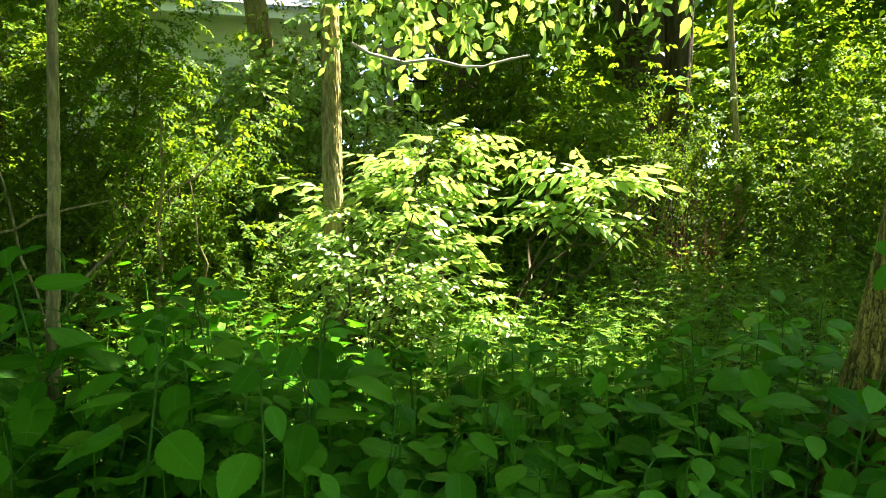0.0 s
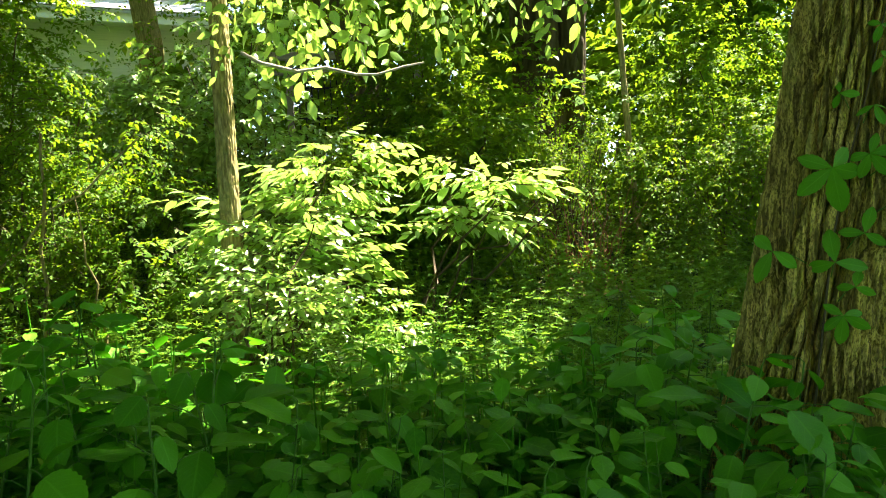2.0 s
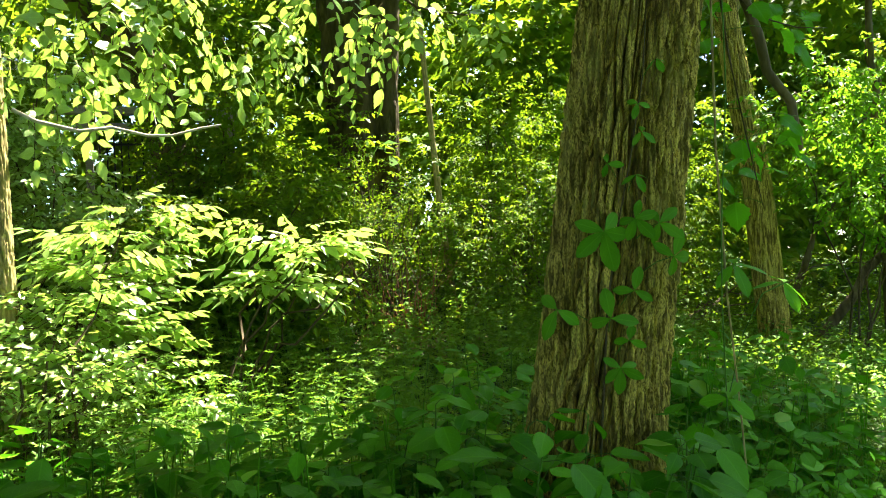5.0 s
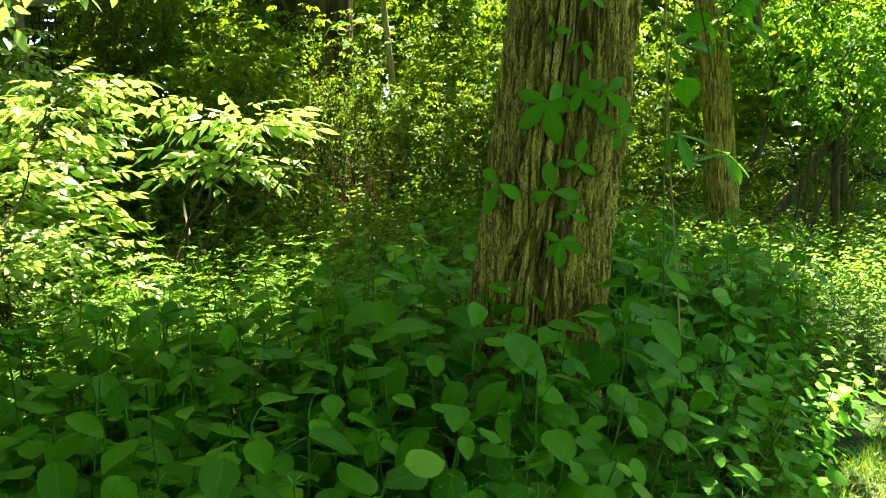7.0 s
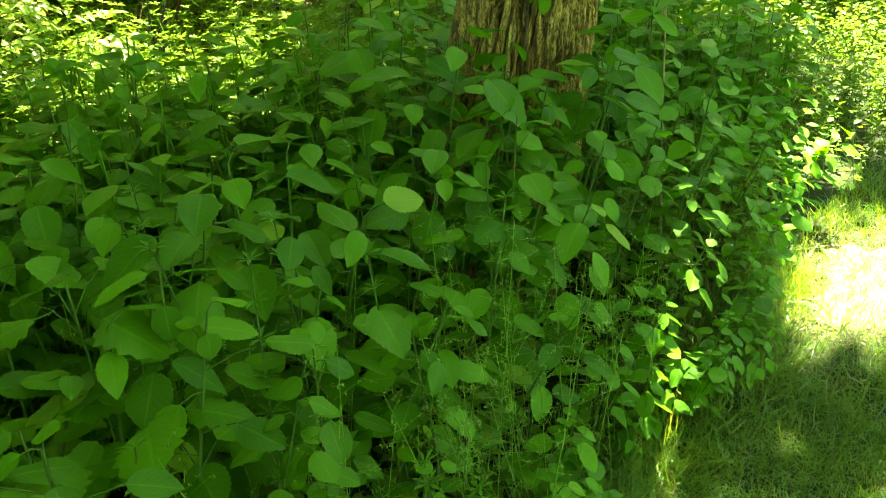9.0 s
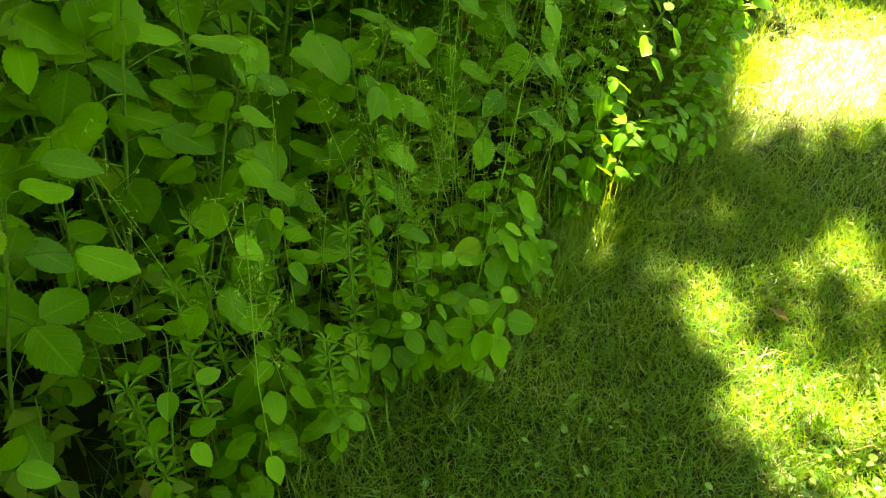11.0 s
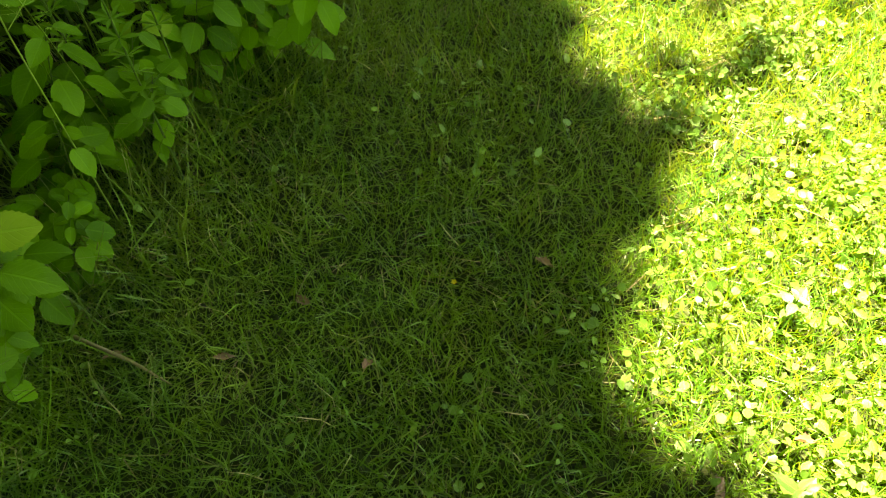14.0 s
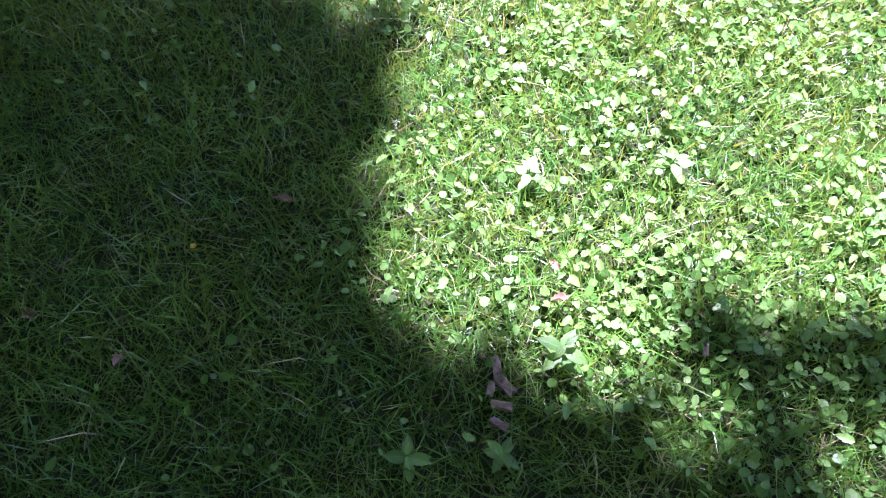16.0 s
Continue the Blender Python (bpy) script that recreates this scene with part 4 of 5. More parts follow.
for x, y in placed:
    back = y - float(edge_y(x))
    h = float(np.interp(back, [0, .1, .3, .5, 1.2], [.28, .52, .86, 1.02, 1.0])) * rng.uniform(.86, 1.08)
    if .8 < x < 2.0 and 1.75 < y < 2.7:
        h *= rng.uniform(.95, 1.1)
    if x > 1.5:
        h *= float(np.interp(x, [1.5, 2.0], [.96, .82]))
    if x < -.3 and y > 1.7:
        h *= rng.uniform(1.1, 1.35)
    z = float(ground_z(x, y))
    front = back < .45 or x < .35 and y < 1.5
    kind = LOW[int(rng.integers(0, 3))] if h < .5 else NEAR[int(rng.integers(0, 3))] if x < .5 and y < 1.35 else FRONT[int(rng.integers(0, 4))] if front else KINDS[int(rng.integers(0, 6))]
    lean = (18 if back < .5 else 12) + rng.normal(0, 4)
    slide = .6 * h * math.sin(radians(lean))
    copy = copy_thing(kind, pose(x - slide * .4, y + slide * .9, z - .01, 0, 0, 24) @ pose(0, 0, 0, lean, rng.normal(0, 5), 0) @ pose(0, 0, 0, 0, 0, rng.uniform(0, 360)) @ Matrix.Diagonal((h, h, h, 1)))
    copy.scale = (h, h, h)
edge_rng = np.random.default_rng(150)
for k in range(46):
    x = edge_rng.uniform(.0, 2.3)
    y = float(edge_y(x)) + edge_rng.uniform(-.04, .09)
    h = edge_rng.uniform(.2, .36)
    copy = copy_thing(LOW[k % 3], pose(x - .03, y + .06, -.01, 0, 0, 24) @ pose(0, 0, 0, 20 + edge_rng.normal(0, 6), edge_rng.normal(0, 8), 0) @ pose(0, 0, 0, 0, 0, edge_rng.uniform(0, 360)) @ Matrix.Diagonal((h, h, h, 1)))
    copy.scale = (h, h, h)
for k in KINDS + NEAR + FRONT + LOW:
    for o in (*k.children_recursive, k):
        bpy.data.objects.remove(o)


# ---------- herbs ----------
def cleaver(seed, height=.5, whorls=7, six=6):
    """A scrambling stem with rings of narrow leaves."""
    rng = np.random.default_rng(seed)
    t = np.linspace(0, 1, 6)
    b = rng.normal(0, .25, 2)
    axis = np.column_stack([b[0] * t ** 2 * height, b[1] * t ** 2 * height, t * height])
    pieces = [tube(axis, np.linspace(.0022, .001, 6), 3)]
    for k in range(whorls):
        f = .15 + .85 * k / (whorls - 1)
        at = np.array([np.interp(f, t, axis[:, i]) for i in range(3)])
        yaw = np.arange(six) * 2 * np.pi / six + rng.uniform(0, 1)
        size = np.full(six, 1.0 if k < whorls - 2 else .6)
        pieces.append(spread(sliver(.036, .010, .1, .55), np.tile(at, (six, 1)), turns(yaw, np.full(six, .25) + rng.normal(0, .15, six), rng.normal(0, .2, six)), size))
    return join(pieces)


def herb(seed, height=.4, n=11, blade=.055):
    """A small upright herb with pairs of leaves."""
    rng = np.random.default_rng(seed)
    t = np.linspace(0, 1, 5)
    b = rng.normal(0, .12, 2)
    axis = np.column_stack([b[0] * t * height, b[1] * t * height, t * height])
    f = np.linspace(.2, 1, n)
    at = np.stack([np.interp(f, t, axis[:, i]) for i in range(3)], 1)
    yaw = np.arange(n) * 2.4 + rng.normal(0, .3, n)
    return join([tube(axis, np.linspace(.0025, .001, 5), 3),
                 spread(sliver(blade, blade * .55, .2), at, turns(yaw, rng.normal(.05, .3, n), rng.normal(0, .3, n)), rng.uniform(.6, 1.15, n))])


def strew(templates, pos, rng, lo, hi, tilt=.12):
    out = []
    var = rng.integers(0, len(templates), len(pos))
    for v, tmp in enumerate(templates):
        k = var == v
        m = int(k.sum())
        if m:
            out.append(spread(tmp, pos[k], turns(rng.uniform(0, 6.28, m), rng.normal(0, tilt, m), rng.normal(0, tilt, m)), rng.uniform(lo, hi, m)))
    return join(out)


rng = np.random.default_rng(200)


def plot(n, x0, x1, y0, y1, back=0.0):
    p = np.column_stack([rng.uniform(x0, x1, n), rng.uniform(y0, y1, n)])
    return on_ground(p[p[:, 1] > edge_y(p[:, 0]) + back])


CLEAVERS = [cleaver(k) for k in range(5)]
HERBS = [herb(10 + k) for k in range(4)] + [herb(20, .3, 14, .04)]
tagged(new("cleaver_carpet", quads("cleaver_carpet", *strew(CLEAVERS, np.concatenate([plot(1400, -3.5, 4.2, 3.0, 6.4), plot(1000, -1.6, 1.6, 3.2, 4.7), plot(420, 1.7, 3.4, 2.2, 3.4, .45)]), rng, .9, 1.6, .22), M_HERB)), "tangled bright green bedstraw filling the clearing", "undergrowth", kind="stuff")
tagged(new("herb_carpet", quads("herb_carpet", *strew(HERBS, np.concatenate([plot(3200, -5, 7, 2.6, 8.2), plot(1800, 1.9, 8, 2.4, 7.0), plot(1600, -2.6, 2.6, .6, 3.0, .12)]), rng, .6, 1.3), M_HERB)), "mixed low leafy herbs covering the bank", "undergrowth", kind="stuff")
tagged(new("bank_cover", quads("bank_cover", *strew([herb(40 + k, .28, 12, .075) for k in range(4)], plot(2500, -9, 13, 5.5, 12.5), rng, .8, 1.6), M_SHRUB)), "low dark leaves covering the wooded bank", "undergrowth", kind="stuff")

# more jewelweed farther back, where single plants no longer tell apart
blade_far = leaf(.115, .066, rows=6, cols=1, tooth=.05, droop=.15)


def far_jewelweed(seed):
    r = np.random.default_rng(seed)
    n = 13
    f = .35 + .65 * np.linspace(0, 1, n) ** .7
    at = np.column_stack([r.normal(0, .01, n), r.normal(0, .01, n), f * .8])
    yaw = np.arange(n) * 2.4 + r.normal(0, .3, n)
    way = np.column_stack([-np.sin(yaw), np.cos(yaw), np.full(n, .35)]) * r.uniform(.03, .08, (n, 1))
    return join([tube([(0, 0, 0), (0, .01, .4), (0, 0, .8)], [.005, .004, .002], 4), spread(blade_far, at + way, turns(yaw, r.normal(-.12, .25, n), r.normal(0, .2, n)), np.concatenate([r.uniform(.7, 1.05, n - 3), r.uniform(.4, .7, 3)]))])


far_spots = np.concatenate([plot(130, -5.5, -1.0, 2.2, 3.8, 1.4), plot(210, -1.3, .9, 1.9, 3.0, 1.0), plot(60, 1.9, 3.2, 2.6, 3.4, .4)])
tagged(new("jewelweed_drift", quads("jewelweed_drift", *strew([far_jewelweed(k) for k in range(5)], far_spots, rng, 1.0, 1.3, .08), M_JEWEL)), "drift of jewelweed leaves beyond the front stand", "undergrowth", kind="stuff")

# bedstraw plants one can pick out in front
wv, wf, wu = spread(kite(.036, .009, droop=.1, belly=.55), np.zeros((7, 3)), turns(np.arange(7) * .8976, np.full(7, .3), np.zeros(7)), np.full(7, 1.0))
wf = np.where(wf % 6 == 0, 0, wf)  # the leaves of a ring meet in one point
WHORL = quads("whorl", wv, wf, wu, M_BEDSTRAW)
for x, y, z, h in [(.50, 1.06, 0, .56), (.37, 1.08, 0, .62), (.30, 1.45, 0, 1.0), (-1.02, 1.75, 0, 1.02), (.75, 1.9, 0, 1.05), (-.25, 2.1, 0, 1.05), (.58, 1.14, 0, .6), (.26, 1.1, 0, .66), (-.6, 1.8, 0, 1.0), (.2, 1.9, 0, 1.02), (.33, 1.36, 0, .95), (.66, 1.14, 0, .5), (.15, 1.6, 0, .98), (-.15, 1.3, 0, .9), (.05, 1.15, 0, .8), (.45, 1.5, 0, 1.0), (.62, 1.4, 0, .9), (.85, 1.5, 0, .92), (.2, 1.0, 0, .6), (.12, .92, 0, .5), (.42, .98, 0, .42), (1.0, 1.7, 0, .95), (-.4, 1.5, 0, 1.0), (-.75, 1.4, 0, 1.0), (.0, 2.0, 0, 1.08)]:
    t = thing("bedstraw", "scrambling bedstraw stem with whorled narrow leaves", "plant", pose(x, y, float(ground_z(x, y)), 0, 0, rng.uniform(0, 360)), "bedstraw among jewelweed")
    zz = np.linspace(0, h, 8)
    bx, by = rng.normal(0, .05, 2)
    part("stem", quads("stem", *tube(np.column_stack([bx * zz ** 2, by * zz ** 2, zz]), np.linspace(.0025, .0015, 8), 5)[:2], M_STEM), t)
    for k in range(7):
        z = h * (.5 + .5 * k / 6)
        part("whorl", WHORL, t, m=pose(bx * z * z, by * z * z, z, rng.normal(0, 12), rng.normal(0, 12), rng.uniform(0, 360)) @ Matrix.Diagonal((*(1 - .1 * (k > 4),) * 3, 1)))

# fine seed heads of wild grass
def panicle(seed):
    r = np.random.default_rng(seed)
    p = [tube([(0, 0, 0), (.01, 0, .35), (.03, .01, .62)], [.0011, .0009, .0005], 3)]
    for k in range(16):
        z = .36 + .26 * k / 15
        a, l = r.uniform(0, 6.28), .07 * (1 - k / 20)
        s = np.array([.012 + .03 * (z - .35), 0, z])
        e = s + np.array([math.cos(a) * l, math.sin(a) * l, l * .5])
        p.append(tube([s, (s + e) / 2, e], [.0005, .0004, .0003], 3))
        m = 5
        g = s + (e - s) * r.uniform(.3, 1, (m, 1))
        p.append(spread(kite(.005, .0026), g, random_turns(m, r, .8), np.ones(m)))
    return join(p)


seed_at = rng.uniform(.2, 1.5, 46)
seed_at = on_ground(np.concatenate([np.column_stack([seed_at, edge_y(seed_at) + rng.uniform(-.02, .4, 46)]), np.column_stack([rng.normal(.4, .5, 36), rng.normal(1.5, .25, 36)])]))
seed_at = seed_at[seed_at[:, 1] > edge_y(seed_at[:, 0]) - .02]
tagged(new("seeding_grass", quads("seeding_grass", *strew([panicle(k) for k in range(4)], seed_at, rng, .9, 1.45, .12), M_SEED)), "fine airy seed heads of wild grass", "grass", kind="stuff")

# ---------- creeper on the trunk ----------
LEAFLET = quads("leaflet", *leaf(1, .45, rows=14, cols=2, tooth=.09, fold=.14, droop=.18, belly=.56, wave=.02, full=1.9), M_CREEPER)


def compound(parent, at, face, size, spin, count=5):
    """A fan of leaflets round the end of a stalk, its face turned along face."""
    z = Vector(face).normalized()
    x = z.cross(Vector((0, 0, 1))).normalized()
    y = z.cross(x)
    base = Matrix((x, y, z)).transposed().to_4x4()
    for k in range(count):
        a = spin + (k - (count - 1) / 2) * (300 / count)
        s = size * (1 - .16 * abs(k - (count - 1) / 2))
        part("leaflet", LEAFLET, parent, m=Matrix.Translation(at) @ base @ pose(0, 0, 0, rng.normal(-18, 10), rng.normal(0, 10), a) @ Matrix.Diagonal((s, s, s, 1)))


creeper = thing("virginia_creeper", "five-leaved creeper climbing the furrowed trunk", "vine")
FACE = (-.5, -.85, .2)
def on_bark(z, side, out=.02):
    c = np.array([np.interp(z, [a[2] for a in BIG_AXIS], [a[i] for a in BIG_AXIS]) for i in range(2)])
    r = np.interp(z, [a[2] for a in BIG_AXIS], BIG_R) + out
    a = math.atan2(-.85, -.53) + side
    return (c[0] + r * math.cos(a), c[1] + r * math.sin(a), z)
part("stem", quads("stem", *tube([on_bark(z, s) for z, s in ((.4, .1), (.9, .12), (1.3, .05), (1.5, .0), (1.76, .02), (2.0, .1), (2.3, .16), (2.6, .1))], np.linspace(.005, .002, 8), 5)[:2], M_TWIG), creeper)
for z, s, out, size, spin, n in [(1.76, -.12, .1, .155, 10, 5), (1.80, .22, .05, .10, 40, 5), (1.50, -.5, .12, .12, -40, 3), (1.46, .05, .07, .12, 190, 3), (1.29, .22, .06, .10, 0, 5), (1.55, .3, .05, .09, 160, 3), (1.78, .55, .05, .10, 90, 4), (1.66, .8, .06, .11, 120, 4), (1.95, .18, .05, .07, 20, 3), (2.1, .2, .04, .065, 60, 3), (2.2, .12, .04, .06, -20, 3), (2.35, .3, .04, .06, 30, 3), (1.38, .3, .05, .075, 170, 3), (2.0, -.2, .04, .06, 80, 3)]:
    at, foot = on_bark(z, s, out), on_bark(z - .05, s * .5 + .03, .015)
    part("stalk", quads("stalk", *tube([foot, tuple((a + b) / 2 + (.01 if i == 2 else 0) for i, (a, b) in enumerate(zip(at, foot))), at], [.002, .0016, .0014], 4)[:2], M_STEM), creeper)
    compound(creeper, at, (FACE[0] + rng.normal(0, .15), FACE[1] + rng.normal(0, .15), .25 + rng.normal(0, .2)), size, spin, n)

# hanging vine with a sunlit leaf beside the trunk
hanging = thing("hanging_vine", "thin bare vine hanging down with a few leaves", "vine")
VINE = [(1.83, 2.02, 2.9), (1.81, 2.03, 2.35), (1.80, 2.04, 2.0), (1.80, 2.04, 1.52), (1.81, 2.03, 1.15), (1.82, 2.03, .75), (1.84, 2.0, .1)]
part("stem", quads("stem", *tube(VINE, [.0042, .0042, .004, .0037, .0033, .003, .003], 5)[:2], M_BARK_THIN), hanging)
part("stem", quads("stem", *tube([(1.9, 2.05, 2.9), (1.86, 2.04, 2.2), (1.79, 2.03, 1.75), (1.76, 2.02, 1.5), (1.73, 2.0, 1.1)], .0025, 5)[:2], M_STEM), hanging)
part("stem", quads("stem", *tube([(1.74, 2.0, 1.2), (1.82, 2.0, 1.4), (1.9, 1.99, 1.52), (2.0, 1.99, 1.55)], .0022, 5)[:2], M_STEM), hanging)
compound(hanging, (1.99, 1.99, 1.55), (.1, -.5, .85), .14, 100, 4)
compound(hanging, (1.82, 2.02, 1.62), (-.3, -.5, .8), .13, 60, 4)
compound(hanging, (1.72, 1.98, 1.2), (-.4, -.6, .5), .12, 160, 3)

# broad grape leaves overhead beside the trunk
GRAPE = quads("leaf", *leaf(1, .95, rows=12, cols=2, tooth=.16, fold=.1, droop=.2, belly=.36, wave=.05), M_GRAPE)
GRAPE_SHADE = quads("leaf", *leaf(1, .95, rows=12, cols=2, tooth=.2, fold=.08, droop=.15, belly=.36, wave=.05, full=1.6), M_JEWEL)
grape = thing("grape_vine", "grape vine with broad lobed leaves hanging beside the trunk", "vine")
GRAPE_STEM = np.array([(2.3, 2.75, 3.4), (2.36, 2.6, 2.9), (2.3, 2.5, 2.5), (2.36, 2.5, 2.15), (2.42, 2.5, 1.85)])
part("stem", quads("stem", *tube(GRAPE_STEM, [.006, .005, .004, .003, .002], 5)[:2], M_TWIG), grape)
part("stem", quads("stem", *tube([(2.36, 2.6, 2.9), (2.6, 2.65, 2.72), (2.9, 2.7, 2.7), (3.2, 2.8, 2.75)], [.004, .004, .003, .002], 5)[:2], M_TWIG), grape)
for k in range(40):
    f = rng.uniform(0, 1)
    if k < 27:
        foot = np.array([np.interp(f, np.linspace(0, 1, 5), GRAPE_STEM[:, i]) for i in range(3)])
    else:
        foot = np.array((2.36 + .84 * f, 2.6 + .2 * f, 2.85 - .1 * f))
    at = foot + rng.normal(0, 1, 3) * (.13, .10, .07)
    part("stalk", quads("stalk", *tube([foot, (foot + at) / 2 + (0, 0, .02), at], .0014, 4)[:2], M_STEM), grape)
    s = rng.uniform(.09, .15)
    part("leaf", GRAPE, grape, m=pose(*at, rng.normal(-42, 16), rng.normal(0, 20), rng.uniform(120, 240)) @ Matrix.Diagonal((s, s, s, 1)))
bent = thing("bent_branch", "dark crooked branch hanging among the leaves", "branch")
part("branch", quads("branch", *tube([(3.9, 5.05, 4.1), (4.73, 5.00, 4.01), (4.92, 5.00, 3.54), (4.98, 5.00, 3.23), (5.22, 5.00, 2.97), (5.27, 5.00, 2.55)], [.05, .046, .044, .042, .04, .036], 8)[:2], M_BARK_DARK), bent)

# lobed seedlings among the jewelweed
for x, y, h, n in [(.06, 1.42, .98, 4), (.14, 1.27, .84, 4), (-.05, 1.3, .8, 3)]:
    t = thing("maple_seedling", "seedling with broad lobed toothed leaves", "plant", pose(x, y, float(ground_z(x, y)) - .01, 0, 0, rng.uniform(0, 360)), "lobed seedlings")
    part("stem", quads("stem", *tube([(0, 0, 0), (.01, 0, h * .5), (0, 0, h)], [.004, .003, .002], 5)[:2], M_STEM), t)
    for k in range(n):
        a = 360 / n * k + rng.normal(0, 15)
        q = Vector((-math.sin(radians(a)) * .06, math.cos(radians(a)) * .06, h - .02 * k))
        part("stalk", quads("stalk", *tube([(0, 0, h - .06 - .02 * k), tuple(q * .5 + Vector((0, 0, h * .5 - .02))), tuple(q)], .0013, 4)[:2], M_STEM), t)
        s = rng.uniform(.10, .14)
        part("leaf", GRAPE_SHADE, t, m=Matrix.Translation(q) @ pose(0, 0, 0, rng.normal(-8, 8), rng.normal(0, 8), a) @ Matrix.Diagonal((s, s, s, 1)))

# bleached dead twig across the clearing
dead = thing("dead_branch", "bare bleached twig hanging across the gap", "branch")
part("twig", quads("twig", *tube([(-0.5, 3.55, 2.45), (-0.415, 3.57, 2.405), (-0.25, 3.575, 2.365), (-0.12, 3.59, 2.385), (0.025, 3.59, 2.35), (0.12, 3.59, 2.35), (0.25, 3.585, 2.385), (0.34, 3.575, 2.4)], [.009, .009, .008, .008, .007, .006, .006, .004], 6)[:2], M_DEADWOOD), dead)
part("twig", quads("twig", *tube([(0.025, 3.59, 2.35), (0.06, 3.58, 2.4), (0.05, 3.575, 2.46)], [.004, .003, .002], 5)[:2], M_DEADWOOD), dead)

# ---------- lawn ----------
def blade_strip(length, width, bend, seed=0):
    t = np.array([0, .5, 1.0])
    w = np.array([1, .8, .08]) * width / 2
    V = np.concatenate([np.column_stack([s * w, bend * length * t ** 2, length * t * (1 - .25 * bend * t)]) for s in (-1, 1)])
    return V, np.array([(0, 3, 4, 1), (1, 4, 5, 2)]), np.column_stack([np.tile(t, 2), np.repeat([0, 1], 3)])


DRY_SUN_PLOT = LIT_PLOTS[1] + (.05, .02)  # a worn, dry patch of lawn, given the outline of the sun pool
FLAT_BLADE = (np.array([(-.025, 0, 0), (.025, 0, 0), (.006, .12, .97), (-.006, .12, .97)]), np.array([(0, 1, 2, 3)]), np.array([(0, 0), (0, 1), (1, 1), (1, 0)]))
BLADES_GRASS = [blade_strip(1, w, b) for w, b in ((.042, .2), (.052, .5), (.038, .9), (.046, 1.3))]
THIN_GRASS = [blade_strip(1, .011, b) for b in (.1, .25, .5, .8)]


def lawn(n, x0, x1, y0, y1, lo, hi, clump, past=.12, tilt=.45, blades=BLADES_GRASS):
    p = np.column_stack([rng.uniform(x0, x1, n), rng.uniform(y0, y1, n)])
    k = np.sin(p[:, 0] * 7.1 + np.sin(p[:, 1] * 5)) * np.sin(p[:, 1] * 8.3 + 2 * np.sin(p[:, 0] * 3))
    keep = (p[:, 1] < edge_y(p[:, 0]) + past) & (rng.uniform(-1, 1, n) < k * clump + 1 - clump * .6)
    keep &= ~(in_plot(p, DRY_SUN_PLOT) & (rng.uniform(0, 1, n) < .5))
    p = on_ground(p[keep])
    out, var = [], rng.integers(0, len(blades), len(p))
    for v in range(len(blades)):
        q = p[var == v]
        m = len(q)
        out.append(spread(blades[v], q, turns(rng.uniform(0, 6.28, m), rng.normal(0, tilt, m), rng.normal(0, tilt, m)), rng.uniform(lo, hi, m)))
    return join(out)


near_lawn = lawn(98000, -.15, 2.1, -.7, 1.85, .028, .07, .3, tilt=.62)
short_lawn = lawn(50000, -.15, 2.1, -.7, 1.85, .022, .05, .2, tilt=.8, blades=[FLAT_BLADE])
far_lawn = lawn(30000, 3.5, 7.0, -.9, 3.2, .05, .10, .3)
tagged(new("grass", quads("grass", *join([near_lawn, short_lawn, lawn(45000, 2.0, 3.7, -.4, 2.8, .035, .085, .3, tilt=.5), far_lawn]), M_GRASS)), "short mown grass with thin patches", "grass", kind="stuff")
outer = join([lawn(18000, -9, -.1, -8, 1.2, .06, .13, .2, blades=[FLAT_BLADE]), lawn(15000, -.2, 9, -8, -.65, .06, .13, .2, blades=[FLAT_BLADE]), lawn(9000, 6.8, 12, -3, 4.2, .07, .14, .2, blades=[FLAT_BLADE])])
tagged(new("outer_lawn", quads("outer_lawn", *outer, M_GRASS)), "mown grass of the wider garden", "grass", kind="stuff")
fringe = lawn(40000, -.4, 2.6, .3, 2.6, .09, .27, .3, past=.35, tilt=.55, blades=THIN_GRASS)
fk = fringe[0].reshape(-1, 6, 3)
fk = (fk[:, 0, 1] > edge_y(fk[:, 0, 0]) - .05 - .12 * rng.uniform(0, 1, len(fk)) ** 2)
V6 = fringe[0].reshape(-1, 6, 3)[fk]
tagged(new("long_grass", quads("long_grass", V6.reshape(-1, 3), (np.array([(0, 3, 4, 1), (1, 4, 5, 2)])[None] + (np.arange(len(V6)) * 6)[:, None, None]).reshape(-1, 4), M_GRASS)), "longer unmown grass along the plants", "grass", kind="stuff")
n = 3200
p = np.column_stack([rng.uniform(-.7, 2.6, n), rng.uniform(-.95, 2.2, n)])
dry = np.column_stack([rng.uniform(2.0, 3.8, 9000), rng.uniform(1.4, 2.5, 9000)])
p = np.concatenate([p, dry[in_plot(dry, DRY_SUN_PLOT)]])
p = on_ground(p[p[:, 1] < edge_y(p[:, 0]) + .3])
p[:, 2] += rng.uniform(.004, .025, len(p))
tagged(new("thatch", quads("thatch", *spread(blade_strip(1, .028, .15), p, turns(rng.uniform(0, 6.28, len(p)), rng.normal(1.45, .12, len(p)), rng.uniform(-1, 1, len(p))), rng.uniform(.025, .07, len(p))), M_THATCH)), "dry straw thatch lying in the lawn", "thatch", kind="stuff")

# dry earth in the sun pool's outline, its pale colour adding to the sunlight
M_EARTH = rough_material("sunlit_dry_earth", (.13, .11, .05), (.30, .25, .14), 30, bump=.8, deep=.01, third=(.16, .19, .06))
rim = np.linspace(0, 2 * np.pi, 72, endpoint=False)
mid = DRY_SUN_PLOT.mean(0)
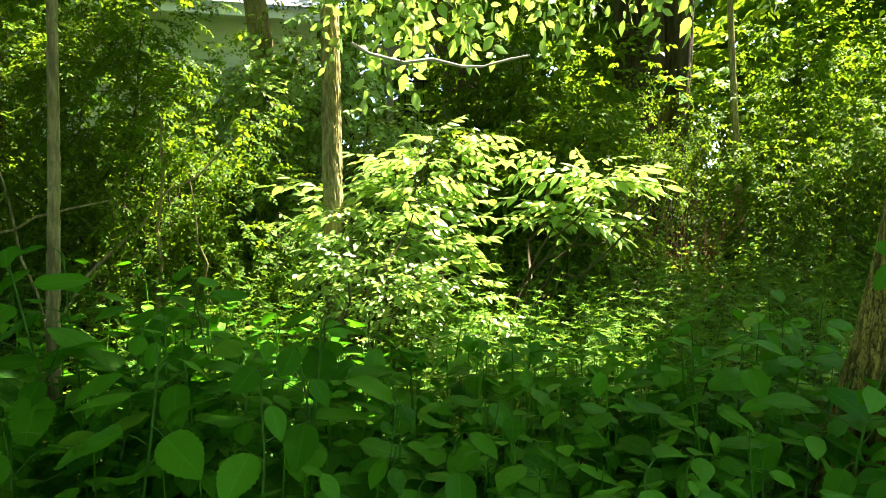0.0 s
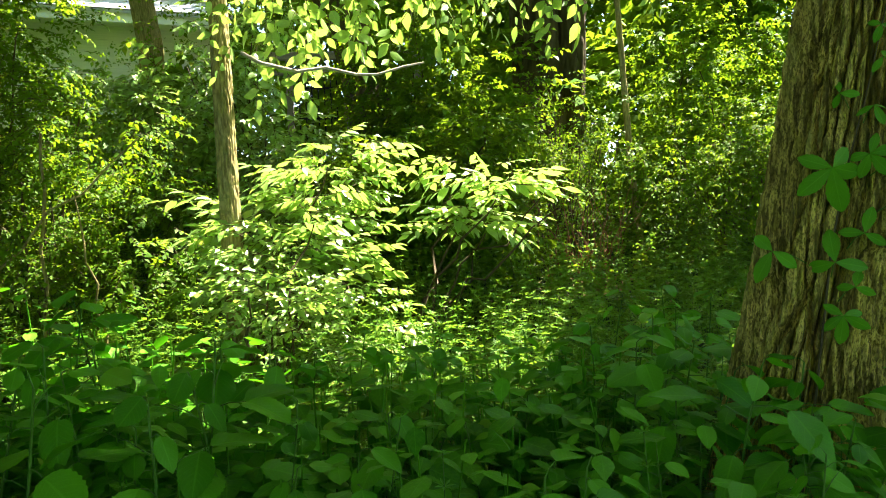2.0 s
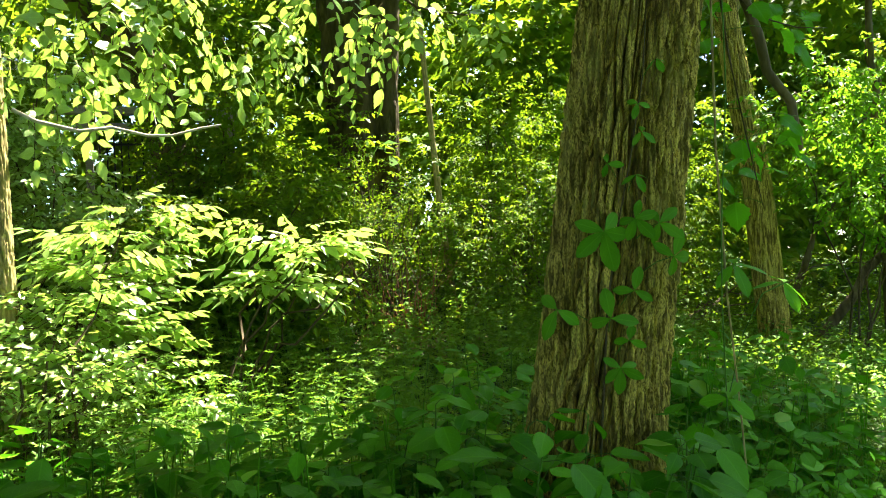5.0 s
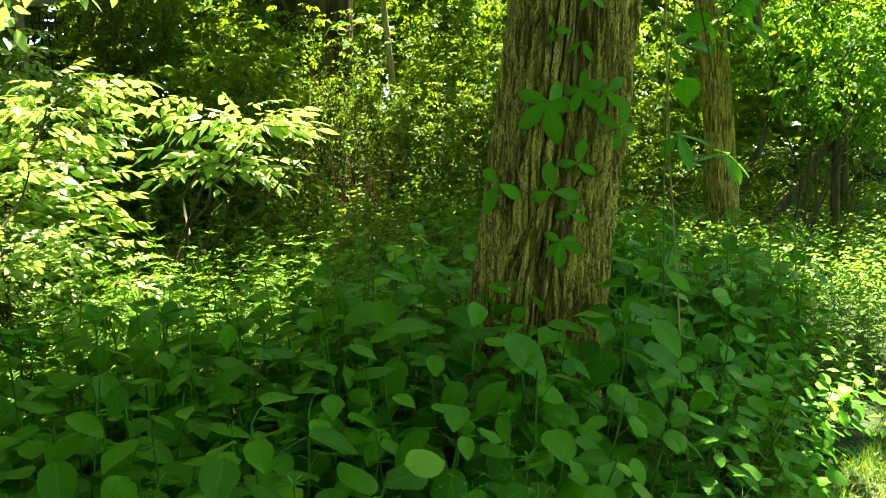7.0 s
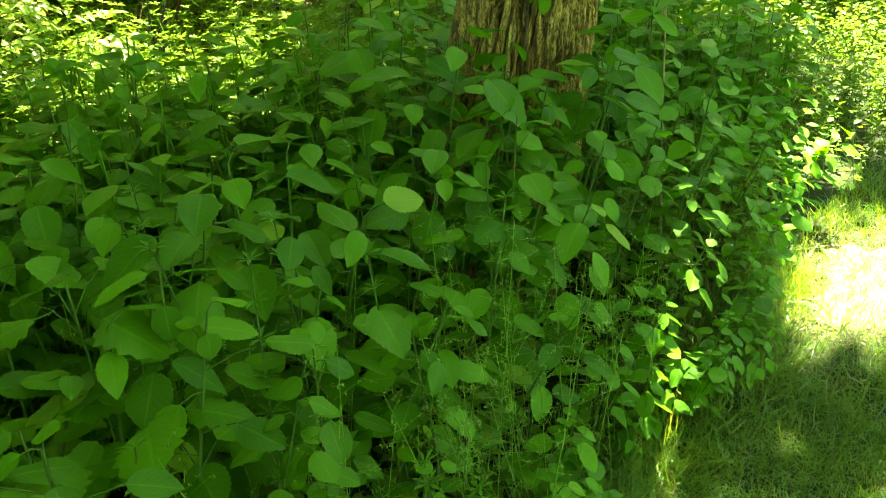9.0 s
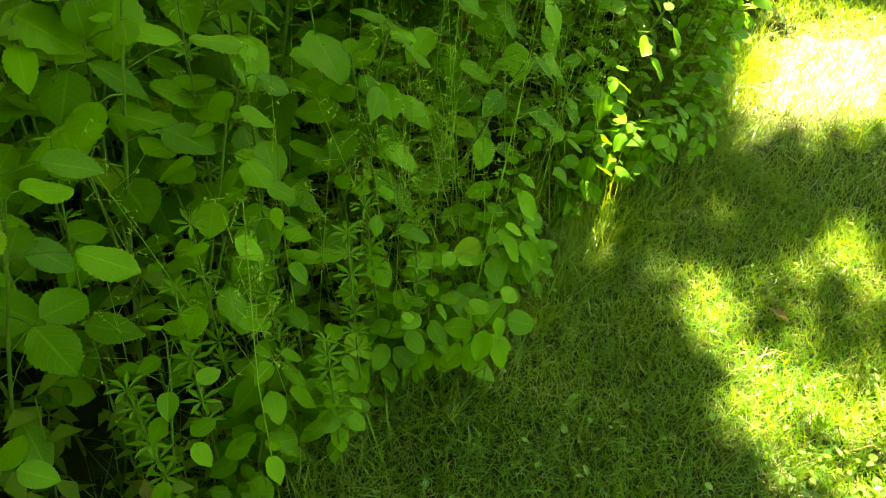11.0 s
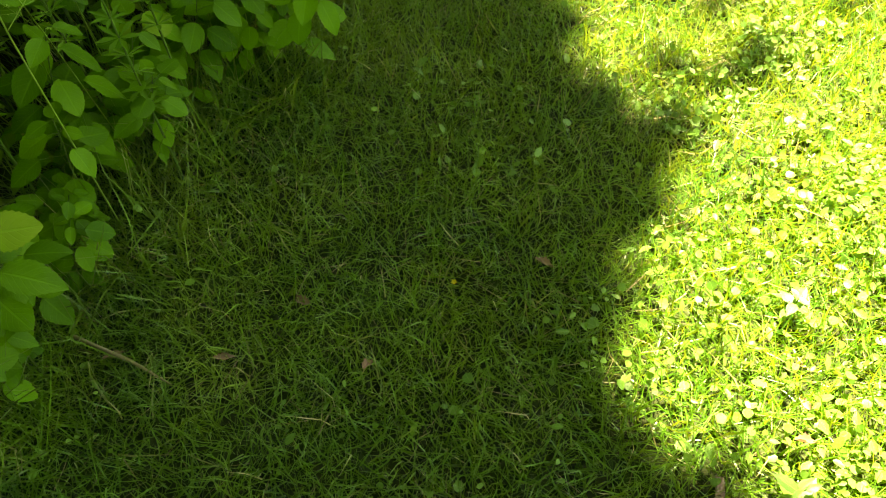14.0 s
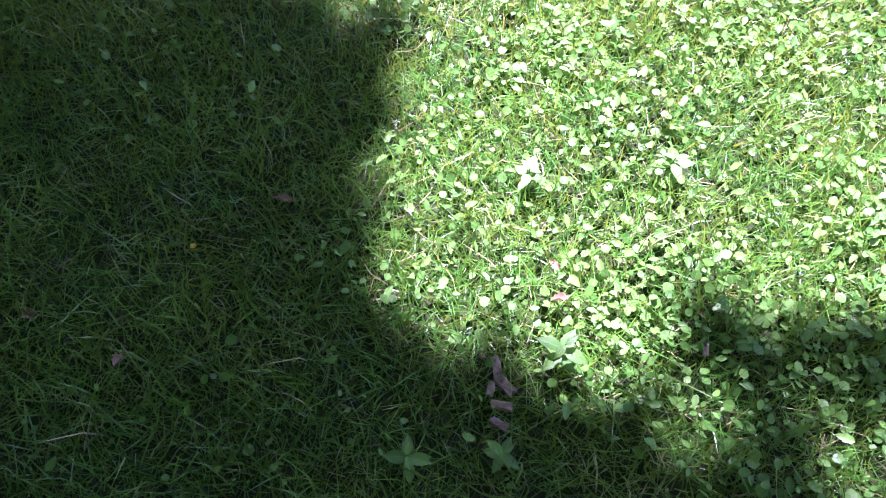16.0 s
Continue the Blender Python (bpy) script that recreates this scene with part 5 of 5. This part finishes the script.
reach = .8 * np.array([min((.02 + .01 * k for k in range(130) if not in_plot(np.array([mid + (.02 + .01 * k) * np.array((math.cos(a), math.sin(a)))]), DRY_SUN_PLOT)[0]), default=1.0) for a in rim]) * (1 + .08 * np.sin(rim * 7) + rng.normal(0, .04, 72))
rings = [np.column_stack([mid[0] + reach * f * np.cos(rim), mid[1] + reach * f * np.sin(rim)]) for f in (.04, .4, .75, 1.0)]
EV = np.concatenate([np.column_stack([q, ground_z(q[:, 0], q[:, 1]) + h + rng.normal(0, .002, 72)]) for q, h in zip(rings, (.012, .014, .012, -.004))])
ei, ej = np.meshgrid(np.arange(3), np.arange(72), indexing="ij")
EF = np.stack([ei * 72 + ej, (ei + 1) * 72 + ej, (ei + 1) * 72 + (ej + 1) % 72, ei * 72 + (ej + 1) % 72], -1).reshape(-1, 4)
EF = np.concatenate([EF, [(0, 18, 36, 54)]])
tagged(new("bare_earth", quads("bare_earth", EV, EF, M_EARTH)), "worn dry earth showing through thin grass, paled in the sun pool's shape", "earth", kind="structure")

# round-leaved ground ivy and clover
def ivy_places(n):
    c = np.column_stack([rng.uniform(-.3, 2.6, 150), rng.uniform(-.95, 1.9, 150)])
    w = np.where((c[:, 0] > .62) & (c[:, 1] < .55), 3.0, .28)
    a = c[rng.choice(len(c), n, p=w / w.sum())] + rng.normal(0, .07, (n, 2))
    b = np.column_stack([rng.uniform(.72, 2.6, n), rng.uniform(-.95, .35, n)])
    q = np.concatenate([a, b[: int(n * .75)]])
    return on_ground(q[q[:, 1] < edge_y(q[:, 0]) + .05])


p = ivy_places(5600)
m = len(p)
size = rng.uniform(.007, .0175, m) * np.where((p[:, 0] > .7) | (rng.uniform(0, 1, m) < .4), 1, .6)
p[:, 2] += rng.uniform(.015, .05, m)
ivy_leaf = leaf(1, 1.1, rows=6, cols=1, tooth=.12, fold=.15, droop=.1, belly=.45, full=1.1)
pointed = leaf(1.5, .85, rows=6, cols=1, tooth=.18, fold=.2, droop=.15, belly=.42, full=1.7)
half = np.arange(m) % 5 < 3
rot = turns(rng.uniform(0, 6.28, m), rng.normal(-.05, .42, m), rng.normal(0, .42, m))
tagged(new("ground_ivy", quads("ground_ivy", *join([spread(ivy_leaf, p[half], rot[half], size[half]), spread(pointed, p[~half], rot[~half], size[~half])]), M_CLOVER)), "round scalloped ground ivy leaves in the lawn", "ground cover", kind="stuff")

# ---------- small things on the lawn ----------
CURL = quads("dry_leaf", *leaf(.08, .032, rows=10, cols=2, tooth=.3, fold=.8, droop=-.35, wave=.2, belly=.5, full=1.3), M_DRY)
for x, y, a, s in [(.81, .40, 40, .45), (.47, .46, 120, .5), (.31, .6, 60, .4), (.44, .63, 200, .55), (1.58, .9, 10, .7), (.89, -.06, 60, .5), (.93, 0, 150, .4), (.18, .72, 80, .4)]:
    tagged(new("fallen_leaf", CURL), "curled dry brown leaf lying on the grass", "leaf", "fallen leaves").matrix_basis = pose(x, y, .03, rng.normal(0, 10), rng.normal(0, 10), a) @ Matrix.Diagonal((s, s, s, 1))
straw = thing("straw", "long pale dry grass stalk lying on the lawn", "straw", pose(0, 0, .052))
part("stalk", quads("stalk", *tube([(0.130, 0.780, .0), (0.180, 0.680, .006), (0.210, 0.610, -.004)], [.0032, .0028, .0012], 6)[:2], M_THATCH), straw)
M_CHIP = rough_material("bark_chip", (.20, .135, .085), (.42, .32, .22), 60, bump=.6, deep=.003)


def chip(seed):
    r = np.random.default_rng(seed)
    bm = bmesh.new()
    bmesh.ops.create_cube(bm, size=1)
    bmesh.ops.subdivide_edges(bm, edges=bm.edges[:], cuts=2)
    for v in bm.verts:
        v.co = Vector((v.co.x * .05, v.co.y * .022, v.co.z * .008)) + Vector(r.normal(0, .0022, 3))
    me = bpy.data.meshes.new("bark_chip")
    bm.to_mesh(me)
    bm.free()
    me.materials.append(M_CHIP)
    return me


CHIPS = [chip(k) for k in range(3)]
for k, (x, y, a, s) in enumerate([(.715, -.035, 70, .7), (.685, -.045, 110, .6), (.735, -.01, 40, .55), (.66, -.055, 90, .5), (.92, -.27, 20, .4), (.70, -.02, 20, .45)]):
    tagged(new("bark_chip", CHIPS[k % 3]), "pinkish brown flake of bark on bare soil", "bark", "bark flakes").matrix_basis = pose(x, y, .022, 4, 3, a) @ Matrix.Diagonal((s, s, s, 1))

MINT = quads("leaf", *leaf(1, .5, rows=12, cols=2, tooth=.06, fold=.15, droop=.12, belly=.42), M_CLOVER)
for x, y, h, s in [(.79, -.085, .08, .042), (.62, -.08, .05, .03), (.55, .03, .05, .035), (1.05, .1, .06, .035), (1.2, -.1, .06, .04)]:
    t = thing("mint_seedling", "small mint-like seedling with paired leaves", "plant", pose(x, y, 0, 0, 0, rng.uniform(0, 360)), "seedlings in the lawn")
    part("stem", quads("stem", *tube([(0, 0, 0), (.002, 0, h * .5), (0, 0, h)], [.0018, .0016, .001], 5)[:2], M_STEM), t)
    for k in range(8):
        q = s * (1.0 if k < 6 else .6)
        part("leaf", MINT, t, m=pose(0, 0, h * (.45 + .18 * (k // 2)), rng.normal(8, 8), rng.normal(0, 6), 180 * (k % 2) + 90 * (k // 2) + rng.normal(0, 10)) @ Matrix.Diagonal((q, q, q, 1)))
petal = thing("yellow_sorrel", "tiny yellow flower in the grass", "flower", pose(.655, .48, 0))
M_YELLOW = leaf_material("petal", (.6, .5, .01), (.7, .6, .02), (.6, .5, .02), .3, .5)
part("stem", quads("stem", *tube([(0, 0, 0), (0, .002, .03), (0, 0, .045)], .0007, 4)[:2], M_STEM), petal)
PETAL = quads("petal", *leaf(.006, .005, rows=4, cols=1), M_YELLOW)
for k in range(5):
    part("petal", PETAL, petal, m=pose(0, 0, .045, 25, 0, 72 * k))
